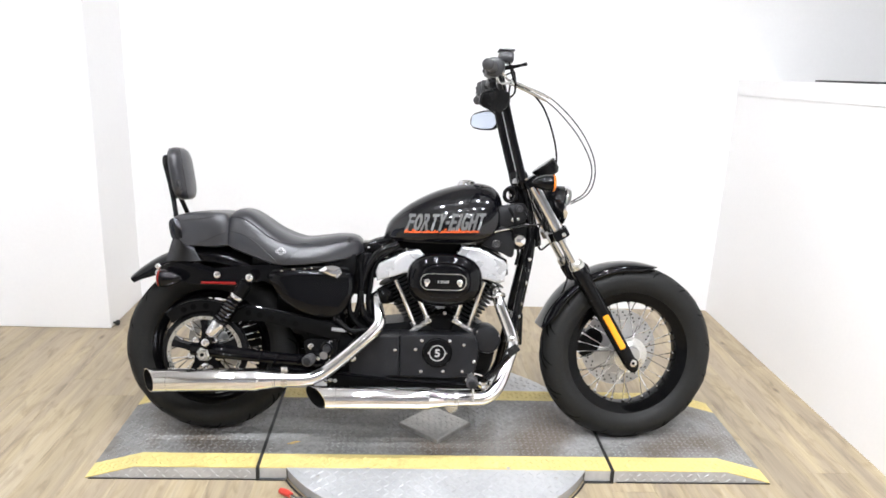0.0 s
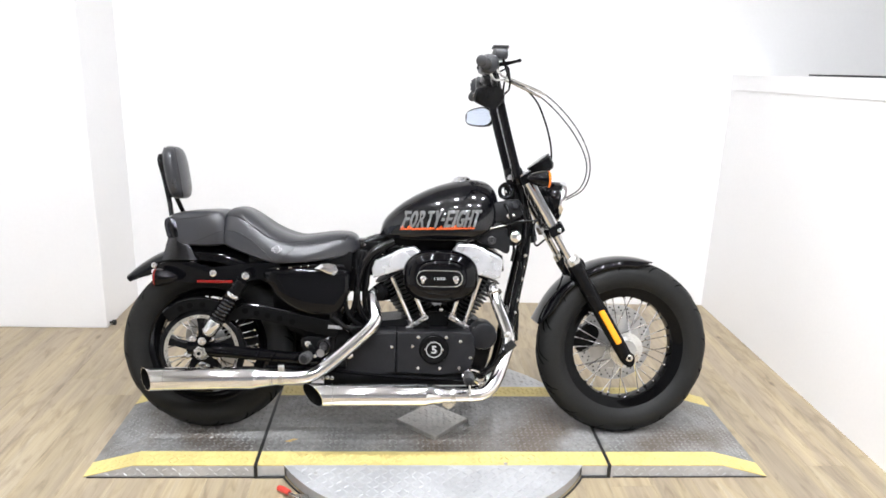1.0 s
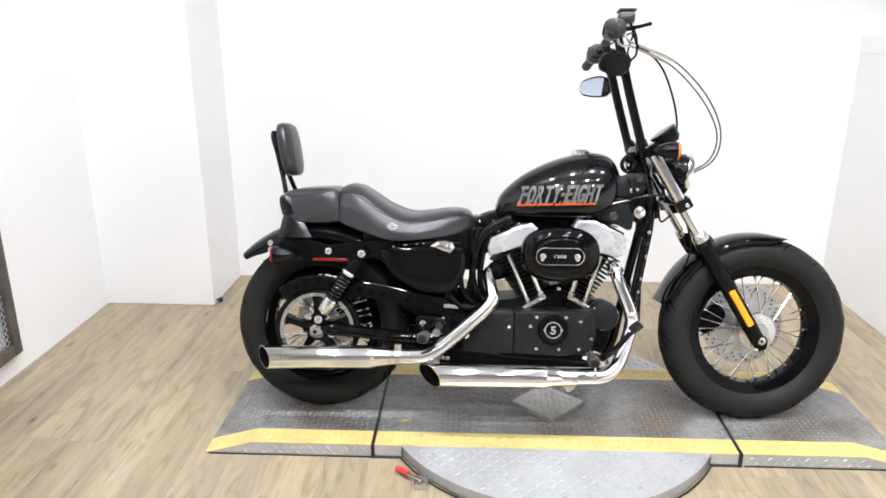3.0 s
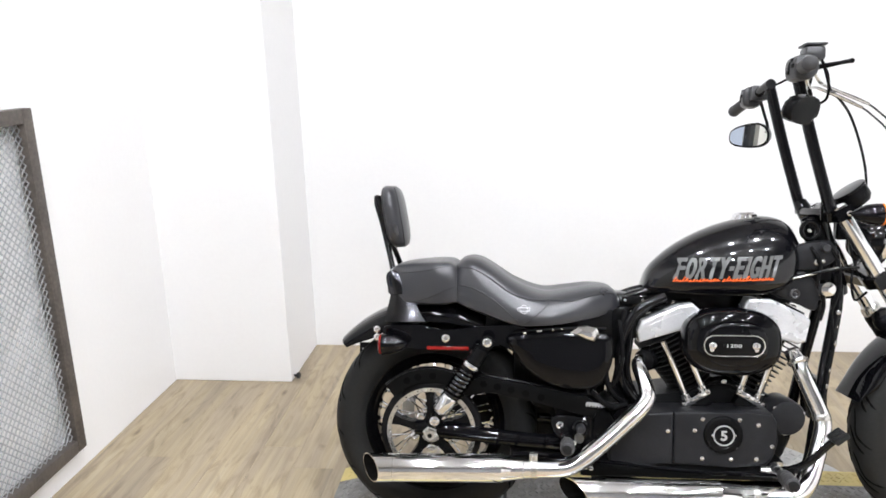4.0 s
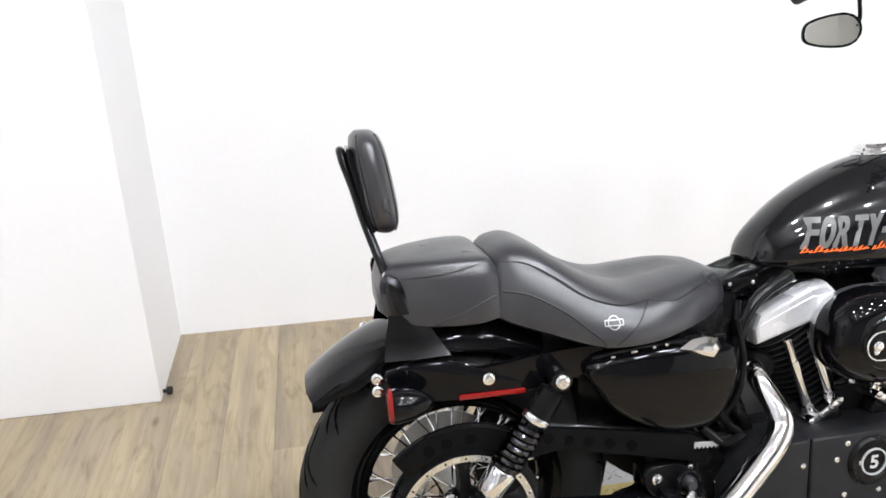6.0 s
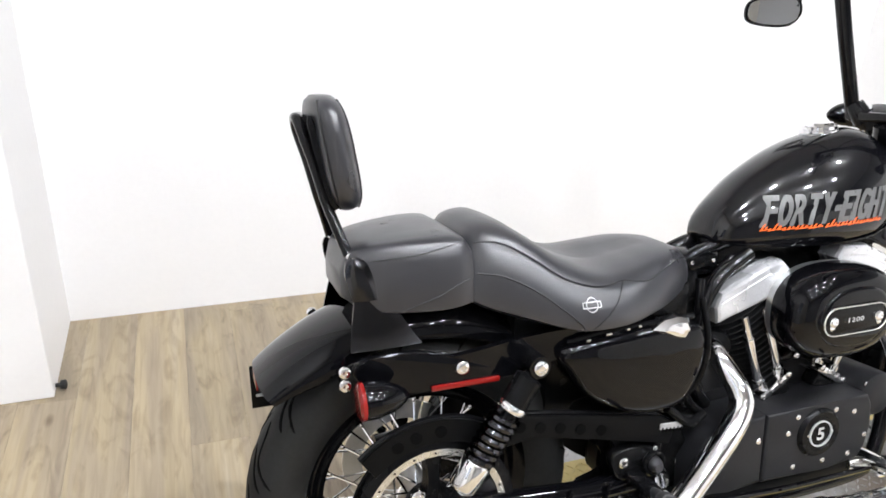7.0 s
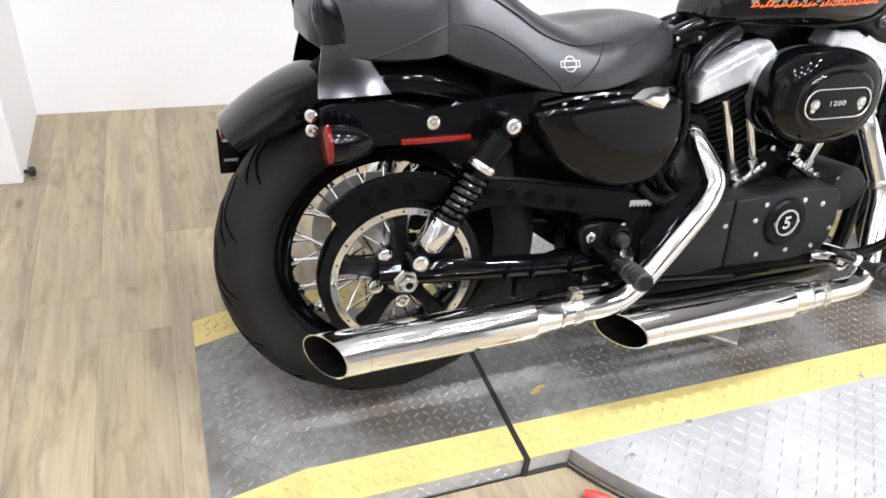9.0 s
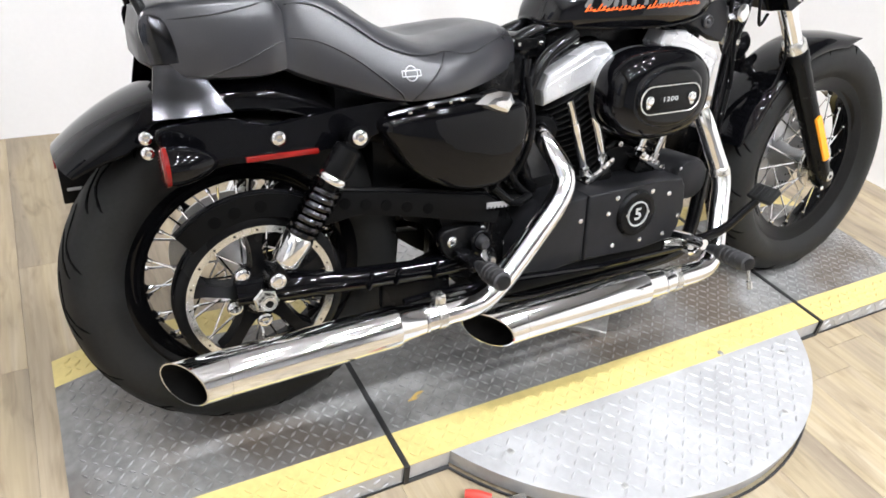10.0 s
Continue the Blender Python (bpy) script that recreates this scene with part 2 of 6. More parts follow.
def add_loft(bm, rings, caps=True, closed=True):
    rows = [[bm.verts.new(p) for p in ring] for ring in rings]
    n = len(rows[0])
    for a, b in zip(rows, rows[1:]):
        for i in range(n if closed else n - 1):
            j = (i + 1) % n
            bm.faces.new((a[i], a[j], b[j], b[i]))
    if caps:
        bm.faces.new(list(reversed(rows[0])))
        bm.faces.new(rows[-1])
    return bm


def loft(rings, caps=True, closed=True):
    return add_loft(bmesh.new(), rings, caps, closed)


def smooth_line(pts, per=6):
    """Catmull-Rom through the points."""
    pts = [Vector(p) for p in pts]
    if len(pts) < 3:
        return pts
    ext = [2 * pts[0] - pts[1], *pts, 2 * pts[-1] - pts[-2]]
    out = []
    for i in range(1, len(ext) - 2):
        a, b, c, d = ext[i - 1:i + 3]
        for k in range(per):
            t = k / per
            out.append(0.5 * (2 * b + (c - a) * t + (2 * a - 5 * b + 4 * c - d) * t * t + (3 * b - a - 3 * c + d) * t ** 3))
    out.append(pts[-1])
    return out


def add_tube(bm, pts, r, n=12, per=6, caps=True):
    """A round bar along the points; r is one radius or one for each point."""
    rad = r if isinstance(r, (list, tuple)) else [r] * len(pts)
    line = smooth_line(pts, per)
    steps = len(line) - 1
    rings = []
    side = None
    for i, p in enumerate(line):
        way = (line[min(i + 1, steps)] - line[max(i - 1, 0)]).normalized()
        if side is None:
            side = way.orthogonal().normalized()
        side = (side - way * side.dot(way)).normalized()
        up = way.cross(side)
        f = i / steps * (len(rad) - 1)
        k = min(int(f), len(rad) - 2)
        rr = rad[k] + (rad[k + 1] - rad[k]) * (f - k)
        rings.append([p + rr * (math.cos(2 * math.pi * j / n) * side + math.sin(2 * math.pi * j / n) * up) for j in range(n)])
    return add_loft(bm, rings, caps)


def tube(pts, r, n=12, per=6, caps=True):
    return add_tube(bmesh.new(), pts, r, n, per, caps)


def turn(a, b, profile, n=24, caps=True, bm=None):
    """A turned solid about the line from a to b: profile rows of (way along in metres, radius)."""
    bm = bm or bmesh.new()
    a, b = Vector(a), Vector(b)
    way = (b - a).normalized()
    side = way.orthogonal().normalized()
    up = way.cross(side)
    rings = [[a + way * d + max(r, 1e-4) * (math.cos(2 * math.pi * j / n) * side + math.sin(2 * math.pi * j / n) * up) for j in range(n)] for d, r in profile]
    return add_loft(bm, rings, caps)


def round_wheel(profile, n=64, bm=None):
    """A ring turned about the y axis from a closed profile of (radius, y)."""
    bm = bm or bmesh.new()
    rows = [[bm.verts.new((r * math.cos(2 * math.pi * k / n), y, r * math.sin(2 * math.pi * k / n))) for r, y in profile] for k in range(n)]
    c = len(profile)
    for k in range(n):
        a, b = rows[k], rows[(k + 1) % n]
        for i in range(c):
            j = (i + 1) % c
            bm.faces.new((a[i], a[j], b[j], b[i]))
    return bm


def slab(outline, y0, y1, bevel=0.0, seg=3, bm=None):
    """A plate with an outline in x and z, from y0 to y1, its edges rounded."""
    bm = bm or bmesh.new()
    a = [bm.verts.new((x, y0, z)) for x, z in outline]
    b = [bm.verts.new((x, y1, z)) for x, z in outline]
    faces = [bm.faces.new(a), bm.faces.new(list(reversed(b)))]
    n = len(a)
    for i in range(n):
        faces.append(bm.faces.new((a[i], b[i], b[(i + 1) % n], a[(i + 1) % n])))
    if bevel:
        rim = {e for f in faces[:2] for e in f.edges}
        bmesh.ops.bevel(bm, geom=list(rim), offset=bevel, segments=seg, affect="EDGES", profile=0.5)
    return bm


def rounded(outline, per=5):
    """The outline with its corners drawn as a smooth closed curve."""
    n = len(outline)
    out = []
    for i in range(n):
        a, b, c, d = (Vector(outline[(i + k) % n]) for k in (-1, 0, 1, 2))
        for k in range(per):
            t = k / per
            out.append(tuple(0.5 * (2 * b + (c - a) * t + (2 * a - 5 * b + 4 * c - d) * t * t + (3 * b - a - 3 * c + d) * t ** 3)))
    return out


def at(table, x):
    """The value at x on a smooth curve through a table of (x, value)."""
    if x <= table[0][0]:
        return table[0][1]
    for i, ((x0, v0), (x1, v1)) in enumerate(zip(table, table[1:])):
        if x <= x1:
            t = (x - x0) / (x1 - x0)
            s0 = (v1 - table[i - 1][1]) / (x1 - table[i - 1][0]) if i else (v1 - v0) / (x1 - x0)
            s1 = (table[i + 2][1] - v0) / (table[i + 2][0] - x0) if i + 2 < len(table) else (v1 - v0) / (x1 - x0)
            h = x1 - x0
            return (2 * t ** 3 - 3 * t * t + 1) * v0 + (t ** 3 - 2 * t * t + t) * h * s0 + (3 * t * t - 2 * t ** 3) * v1 + (t ** 3 - t * t) * h * s1
    return table[-1][1]


def written(text, size=1.0, offset=0.0, spacing=1.0):
    """The built-in font's letters as a flat bmesh, fitted to 0..1 in both directions."""
    cu = bpy.data.curves.new("letters", "FONT")
    cu.body, cu.size, cu.offset, cu.space_character = text, size, offset, spacing
    ob = bpy.data.objects.new("letters", cu)
    scene.collection.objects.link(ob)
    me = bpy.data.meshes.new_from_object(ob)
    bpy.data.objects.remove(ob)
    bm = bmesh.new()
    bm.from_mesh(me)
    bpy.data.meshes.remove(me)
    xs, ys = [v.co.x for v in bm.verts], [v.co.y for v in bm.verts]
    for v in bm.verts:
        v.co = Vector(((v.co.x - min(xs)) / (max(xs) - min(xs)), (v.co.y - min(ys)) / (max(ys) - min(ys)), 0))
    return bm


DOME = finish(turn((0, 0, 0), (0, -1, 0), [(0, 1), (0.30, 1), (0.45, 0.90), (0.55, 0.64), (0.57, 0.44), (0.42, 0.36), (0.40, 0.05)], 16), "bolt", M["chrome"])
DOME_ZINC = finish(turn((0, 0, 0), (0, -1, 0), [(0, 1), (0.30, 1), (0.45, 0.90), (0.55, 0.64), (0.57, 0.44), (0.42, 0.36), (0.40, 0.05)], 16), "bolt", M["zinc"])
HEX = finish(turn((0, 0, 0), (0, -1, 0), [(0, 1), (0.7, 1), (0.8, 0.85)], 6), "nut", M["zinc"], 25)


def bolt(parent, x, y, z, r, me=DOME, name="bolt"):
    return piece(name, me, parent, Matrix.Translation((x, y, z)) @ Matrix.Diagonal((r, r, r, 1)))


# ---------------------------------------------------------------- the room
BACK_Y, LEFT_X, RIGHT_X = 1.43, -2.10, 1.70
TOP = 3.4


def wall(name, p, q, z0, z1, thick, mat, label):
    """A wall from p to q; its thickness lies to the left of the way from p to q."""
    a, b = Vector((*p, 0)), Vector((*q, 0))
    out = Vector((-(b - a).y, (b - a).x, 0)).normalized() * thick
    bm = loft([[v + Vector((0, 0, z)) for v in (a, b, b + out, a + out)] for z in (z0, z1)])
    return tagged(part(name, bm, mat, smooth=0), label, "wall", kind="structure")


wall("wall_back", (3.4, BACK_Y), (-1.60, BACK_Y), 0, TOP, -0.15, M["wall"], "plain white painted wall behind the motorcycle stand")
wall("wall_left", (-2.076, 0.99), (-2.1057, -1.0), 0, TOP, -0.15, M["wall"], "white painted side wall with a framed screen")
wall("wall_left_low", (-2.1057, -1.0001), (-2.1205, -2.0), 0, 0.7, -0.15, M["wall"], "white painted wall below the window")
wall("wall_left_high", (-2.1057, -1.0001), (-2.1205, -2.0), 1.95, TOP, -0.15, M["wall"], "white painted wall above the window")


def window():
    """A framed pane in the side wall, daylight behind it."""
    root = tagged(new("window_1"), "dark-framed window with pale daylight behind it", "window", kind="structure")
    root.matrix_world = pose(-2.118, -1.5, 0.7, 0, 0, 0)
    for y0, y1, z0, z1 in ((-0.498, -0.45, 0.002, 1.248), (0.45, 0.498, 0.002, 1.248), (-0.449, 0.449, 0.002, 0.05), (-0.449, 0.449, 1.20, 1.248), (-0.02, 0.02, 0.051, 1.199)):
        part("window_frame", box(-0.10, -0.04, y0, y1, z0, z1, 0.004), M["dark_gap"], root)
    for y0, y1 in ((-0.449, -0.021), (0.021, 0.449)):
        ob = part("pane", box(-0.073, -0.067, y0, y1, 0.051, 1.199), M["glass"], root, smooth=0)
        ob.visible_shadow = False
    tagged(part("backdrop", box(-2.90, -2.88, -3.2, 0.2, -0.4, 3.0), M["day"], smooth=0), "pale daylight outside the window", "backdrop", kind="structure")


window()
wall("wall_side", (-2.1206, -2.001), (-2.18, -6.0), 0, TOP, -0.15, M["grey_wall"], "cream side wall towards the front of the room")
# out of view; its grey keeps reflections in the black paint dark
wall("wall_front", (-2.4, -6.0), (3.4, -6.0), 0, TOP, -0.15, M["dim_wall"], "plain unseen wall closing the room, greyed to keep reflections dark")
# the dim light past the partition is put into this wall's colour
wall("wall_right", (3.4, -6.0), (3.4, 1.6), 0, TOP, -0.15, M["dimmed_wall"], "wall of the room past the partition, its dimness put into the grey")
tagged(part("wall_column", box(-2.30, -1.525, 0.985, 1.60, 0, TOP, 0.004), M["wall"], smooth=0), "boxed-out white wall corner with square edges", "wall", kind="structure")
partition = tagged(part("wall_partition", loft([[(x, y, z) for x, z in ((RIGHT_X, 0), (1.82, 0), (1.82, h), (RIGHT_X, h))] for y, h in ((-4.5, 1.470), (BACK_Y - 0.002, 1.236))]), M["wall"], smooth=0), "half-height white partition wall with a ledge", "wall", kind="structure")
part("ledge", loft([[(x, y, h + z) for x, z in ((RIGHT_X - 0.004, 0), (1.90, 0), (1.90, 0.08), (RIGHT_X - 0.004, 0.08))] for y, h in ((-4.5, 1.4705), (BACK_Y - 0.002, 1.2365))]), M["wall"], partition)
part("ledge_gap", loft([[(x, y, h + z) for x, z in ((RIGHT_X + 0.02, 0), (1.90, 0), (1.90, 0.007), (RIGHT_X + 0.02, 0.007))] for y, h in ((-4.5, 1.552), (0.72, 1.3472))]), M["dark_gap"], partition)
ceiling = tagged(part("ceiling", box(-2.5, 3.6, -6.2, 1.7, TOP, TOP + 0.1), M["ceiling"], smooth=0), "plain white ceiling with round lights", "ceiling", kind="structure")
floor = tagged(part("floor", box(-2.6, 3.6, -6.2, 1.75, -0.05, -0.0035), M["subfloor"], smooth=0), "light oak-look plank floor", "floor", kind="structure")

# door stop by the column's corner
stop = tagged(part("door_stop", turn((-1.524, 1.02, 0.018), (-1.49, 1.02, 0.018), [(0, 0.006), (0.012, 0.006), (0.014, 0.013), (0.026, 0.014), (0.030, 0.009)], 14), M["rubber_seal"]), "small black rubber door stop on the column", "door stop")


def ceiling_light(x, y):
    lamp = tagged(part("ceiling_light", turn((0, 0, 0), (0, 0, -1), [(0, 0.06), (0.05, 0.086), (0.07, 0.092), (0.07, 0.082), (0.055, 0.078)], 24), M["lamp_body"]), "round ceiling light with a white diffuser", "ceiling light", "ceiling lights")
    part("diffuser", turn((0, 0, -0.056), (0, 0, -1), [(0, 0.075), (0.006, 0.073), (0.009, 0.046)], 24), M["lamp"], lamp)
    lamp.matrix_world = Matrix.Translation((x, y, TOP - 0.002))
    return lamp


first_lamp = ceiling_light(-1.0, -0.7)
for lx, ly in ((-0.15, -0.7), (0.7, -0.7), (1.5, -0.7), (-1.0, -2.0), (-0.15, -2.0), (0.7, -2.0), (1.5, -2.0), (-1.0, -3.3), (-0.15, -3.3), (0.7, -3.3), (1.5, -3.3)):
    copy_thing(first_lamp, Matrix.Translation((lx, ly, TOP - 0.002)))


def mesh_screen():
    """A dark wooden frame with expanded metal mesh, on the side wall."""
    root = new("mesh_screen")
    tagged(root, "wire mesh screen in a worn dark wooden frame", "screen")
    x0, x1, y0, y1, z0, z1, w = -2.075, -2.035, -0.85, 0.208, 0.11, 1.30, 0.047
    for name, b in (("stile", (x0, x1, y1 - w, y1, z0, z1)), ("stile", (x0, x1, y0, y0 + w, z0, z1)), ("rail", (x0, x1, y0 + w, y1 - w, z1 - w, z1)), ("rail", (x0, x1, y0 + w, y1 - w, z0, z0 + w))):
        part(name, box(*b, 0.004), M["old_wood"], root)
    bm = bmesh.new()
    ya, yb, za, zb = y0 + w, y1 - w, z0 + w, z1 - w
    step = 0.028
    k = ya - (zb - za)
    while k < yb:
        for sign in (1, -1):
            lo = max(ya, k)
            hi = min(yb, k + (zb - za))
            if hi - lo > 0.01:
                p = [(lo, za + lo - k), (hi, za + hi - k)]
                if sign < 0:
                    p = [(y, za + zb - z) for y, z in p]
                add_tube(bm, [(-2.055 + 0.002 * sign, y, z) for y, z in p], 0.0022, 4, 1)
        k += step
    tagged(part("mesh", bm, M["mesh"], root, "grey expanded metal mesh"), kind="stuff")
    return root


mesh_screen()

# ---------------------------------------------------------------- the stand: two ramps and a turntable
DECK = 0.048
STAND_X, STAND_Y, DISC_R = 0.064, -0.013, 0.59
EDGE, STRIPE = 0.293, 0.085
X_RAMP_L, X_SEAM_L, X_SEAM_R, X_RAMP_R = -1.117, -0.544, 0.672, 1.241
RAMP = 0.165


def tread_bars(spots, top, bar=0.024, width=0.0066, rise=0.0024):
    """Raised bars of tread plate: rows of (x, y, z, slope, angle), joined."""
    verts, faces = [], []
    for x, y, z, slope, ang in spots:
        c, s = math.cos(ang), math.sin(ang)
        base = len(verts)
        for u, v, h in ((-bar / 2, 0, 0), (0, -width / 2, 0), (bar / 2, 0, 0), (0, width / 2, 0), (-bar * 0.25, 0, rise), (bar * 0.25, 0, rise)):
            dx, dy = u * c - v * s, u * s + v * c
            verts.append((x + dx, y + dy, z + dx * slope + h))
        for f in ((0, 1, 4), (1, 5, 4), (1, 2, 5), (2, 3, 5), (3, 4, 5), (3, 0, 4)):
            faces.append(tuple(base + i for i in f))
    me = bpy.data.meshes.new("tread")
    me.from_pydata(verts, [], faces)
    return me


def deck_height(x):
    if x < X_RAMP_L + RAMP:
        t = max(0.0, (x - X_RAMP_L) / RAMP)
        return 0.004 + (DECK - 0.004) * t, (DECK - 0.004) / RAMP
    if x > X_RAMP_R - RAMP:
        t = max(0.0, (X_RAMP_R - x) / RAMP)
        return 0.004 + (DECK - 0.004) * t, -(DECK - 0.004) / RAMP
    return DECK, 0.0


def grid_spots(inside, step=0.0195):
    out = []
    for i in range(-80, 81):
        for j in range(-36, 37):
            x, y = STAND_X + i * step, STAND_Y + j * step
            if inside(x, y):
                z, slope = deck_height(x)
                out.append((x, y, z, slope, radians(40 if (i + j) % 2 else -50) + 0.03 * math.sin(i * 7.1 + j * 3.3)))
    return out


def treads(name, inside, mat, parent, step=0.0195, bar=0.0205):
    me = tread_bars(grid_spots(inside, step), DECK, bar, bar * 0.275)
    me.materials.append(mat)
    ob = new(name, me)
    ob.parent = parent
    return tagged(ob, kind="stuff")


def strip(xs, y0, y1):
    """A sheet of deck along x between y0 and y1, following the ramp."""
    return loft([[(x, y, deck_height(x)[0] - d) for y, d in ((y0, 0), (y1, 0), (y1, 0.003), (y0, 0.003))] for x in xs])


def ramp(name, xs, label):
    root = new(name)
    tagged(root, label, "ramp", "ramps of the stand")
    y0, y1 = STAND_Y - EDGE, STAND_Y + EDGE
    part("deck", strip(xs, y0 + STRIPE, y1 - STRIPE), M["black_deck"], root, "worn black tread plate", smooth=0)
    part("stripe", strip(xs, y0, y0 + STRIPE), M["yellow"], root, "yellow safety stripe", smooth=0)
    part("stripe", strip(xs, y1 - STRIPE, y1), M["yellow"], root, "yellow safety stripe", smooth=0)
    lo, hi = min(xs), max(xs)
    treads("deck_tread", lambda x, y: lo + 0.015 < x < hi - 0.015 and abs(y - STAND_Y) < EDGE - STRIPE - 0.008, M["black_tread"], root)
    treads("stripe_tread", lambda x, y: lo + 0.015 < x < hi - 0.015 and EDGE - STRIPE + 0.008 < abs(y - STAND_Y) < EDGE - 0.012, M["yellow"], root)
    for y in (y0 + 0.002, y1 - 0.002):
        bm = bmesh.new()
        top = [(x, deck_height(x)[0] - 0.0035) for x in xs]
        add = slab(top + [(xs[-1], 0.0), (xs[0], 0.0)], y - 0.002, y + 0.002, bm=bm)
        skirt = part("skirt", add, M["plate"], root, "bare metal tread-plate side", smooth=0)
    # solid black strip in place of the shadow at the skirt's foot
    part("skirt_shadow", box(lo + 0.012, hi - 0.002, y0 - 0.0035, y0 - 0.0005, 0.0002, 0.004), M["rubber_seal"], root, "dark strip standing in for the shadow under the ramp side", smooth=0)
    spots = []
    n = int((hi - lo) / 0.03)
    for i in range(n):
        for j in range(2):
            x = lo + 0.02 + i * 0.03 + 0.012 * j
            z = 0.012 + 0.02 * j
            if z < deck_height(x)[0] - 0.012:
                spots.append((x, 0, z, 0, radians(35 if (i + j) % 2 else -40)))
    me = tread_bars([(x, z, 0, 0, a) for x, _, z, _, a in spots], 0, 0.02, 0.005)
    me.materials.append(M["plate"])
    ob = new("skirt_tread", me)
    ob.parent = root
    ob.matrix_local = pose(0, y0 - 0.0002, 0, 90, 0, 0)
    tagged(ob, kind="stuff")
    return root


ramp("stand_ramp", [X_RAMP_L, X_RAMP_L + RAMP, X_SEAM_L - 0.004], "black tread-plate ramp with yellow edges under the rear wheel")
ramp("stand_ramp", [X_SEAM_R + 0.004, X_RAMP_R - RAMP, X_RAMP_R], "black tread-plate ramp with yellow edges under the front wheel")


def turntable():
    root = new("turntable")
    tagged(root, "round steel tread-plate turntable with a black track across it", "turntable")
    y0, y1 = STAND_Y - EDGE, STAND_Y + EDGE
    a, b = X_SEAM_L + 0.004, X_SEAM_R - 0.004
    part("deck", strip([a, b], y0 + STRIPE, y1 - STRIPE), M["black_deck"], root, "worn black tread plate", smooth=0)
    part("stripe", strip([a, b], y0, y0 + STRIPE), M["yellow"], root, "yellow safety stripe", smooth=0)
    part("stripe", strip([a, b], y1 - STRIPE, y1), M["yellow"], root, "yellow safety stripe", smooth=0)
    treads("deck_tread", lambda x, y: a + 0.015 < x < b - 0.015 and abs(y - STAND_Y) < EDGE - STRIPE - 0.008, M["black_tread"], root)
    treads("stripe_tread", lambda x, y: a + 0.015 < x < b - 0.015 and EDGE - STRIPE + 0.008 < abs(y - STAND_Y) < EDGE - 0.006, M["yellow"], root)
    for sign in (-1, 1):
        a0 = math.asin(EDGE / DISC_R)
        arc = [(STAND_X + DISC_R * math.cos(t), STAND_Y + sign * DISC_R * math.sin(t)) for t in np.linspace(a0, math.pi - a0, 49)]
        # the chord lies against the stripe, the arc hangs over the floor
        bm = loft([[(x, y, z) for x, y in arc] for z in (DECK - 0.0045, DECK - 0.0005)])
        part("segment", bm, M["plate"], root, "bare steel tread-plate segment", smooth=30)
        rim = [(STAND_X + (DISC_R - 0.006) * math.cos(t), STAND_Y + sign * (DISC_R - 0.006) * math.sin(t)) for t in np.linspace(a0 * 0.98, math.pi - a0 * 0.98, 49)]
        bm = loft([[(x, y, z) for x, y in rim + [(STAND_X + (x - STAND_X) * 0.994, STAND_Y + (y - STAND_Y) * 0.994) for x, y in reversed(rim)]] for z in (0.006, DECK - 0.005)])
        part("rim_skirt", bm, M["plate"], root, "silver rim around the turntable", smooth=30)
        low = [(STAND_X + (DISC_R + 0.004) * math.cos(t), STAND_Y + sign * (DISC_R + 0.004) * math.sin(t), 0.004) for t in np.linspace(a0, math.pi - a0, 33)]
        part("rim_seal", tube(low, 0.003, 6, 1), M["rubber_seal"], root)
        treads("segment_tread", lambda x, y, s=sign: s * (y - STAND_Y) > EDGE + 0.012 and (x - STAND_X) ** 2 + (y - STAND_Y) ** 2 < (DISC_R - 0.018) ** 2, M["plate"], root, 0.0245, 0.0255)
    screw = finish(turn((0, 0, 0), (0, 0, 1), [(0, 0.0075), (0.0014, 0.0075), (0.0022, 0.006), (0.0022, 0.0032), (0.0008, 0.003)], 12), "screw", M["steel"])
    for sx, sy in ((-0.238, 0.285), (0.245, 0.273), (-0.238, 0.490), (0.238, 0.478), (0.002, 0.533), (-0.40, 0.330), (0.40, 0.330)):
        for sign in (-1, 1):
            piece("screw", screw, root, Matrix.Translation((STAND_X + sx, STAND_Y + sign * (sy + 0.012), DECK - 0.0005)))
    for x in (X_SEAM_L, X_SEAM_R):
        part("seam_seal", box(x - 0.0055, x + 0.0055, y0 - 0.001, y1 + 0.001, DECK - 0.004, DECK + 0.0025), M["rubber_seal"], root, "black rubber seam")
        part("seam_seal", box(x - 0.0055, x + 0.0055, y0 - 0.006, y0 - 0.0012, 0, DECK + 0.0022), M["rubber_seal"], root)
    for s0, s1 in ((a + 0.002, STAND_X - 0.512), (STAND_X + 0.512, b - 0.002)):
        part("end_skirt", box(s0, s1, y0, y0 + 0.004, 0.004, DECK - 0.0035), M["plate"], root, smooth=0)
        part("rim_seal", tube([(s0, y0 - 0.003, 0.004), (s1, y0 - 0.003, 0.004)], 0.0045, 6, 1), M["rubber_seal"], root)
    return root


turntable()


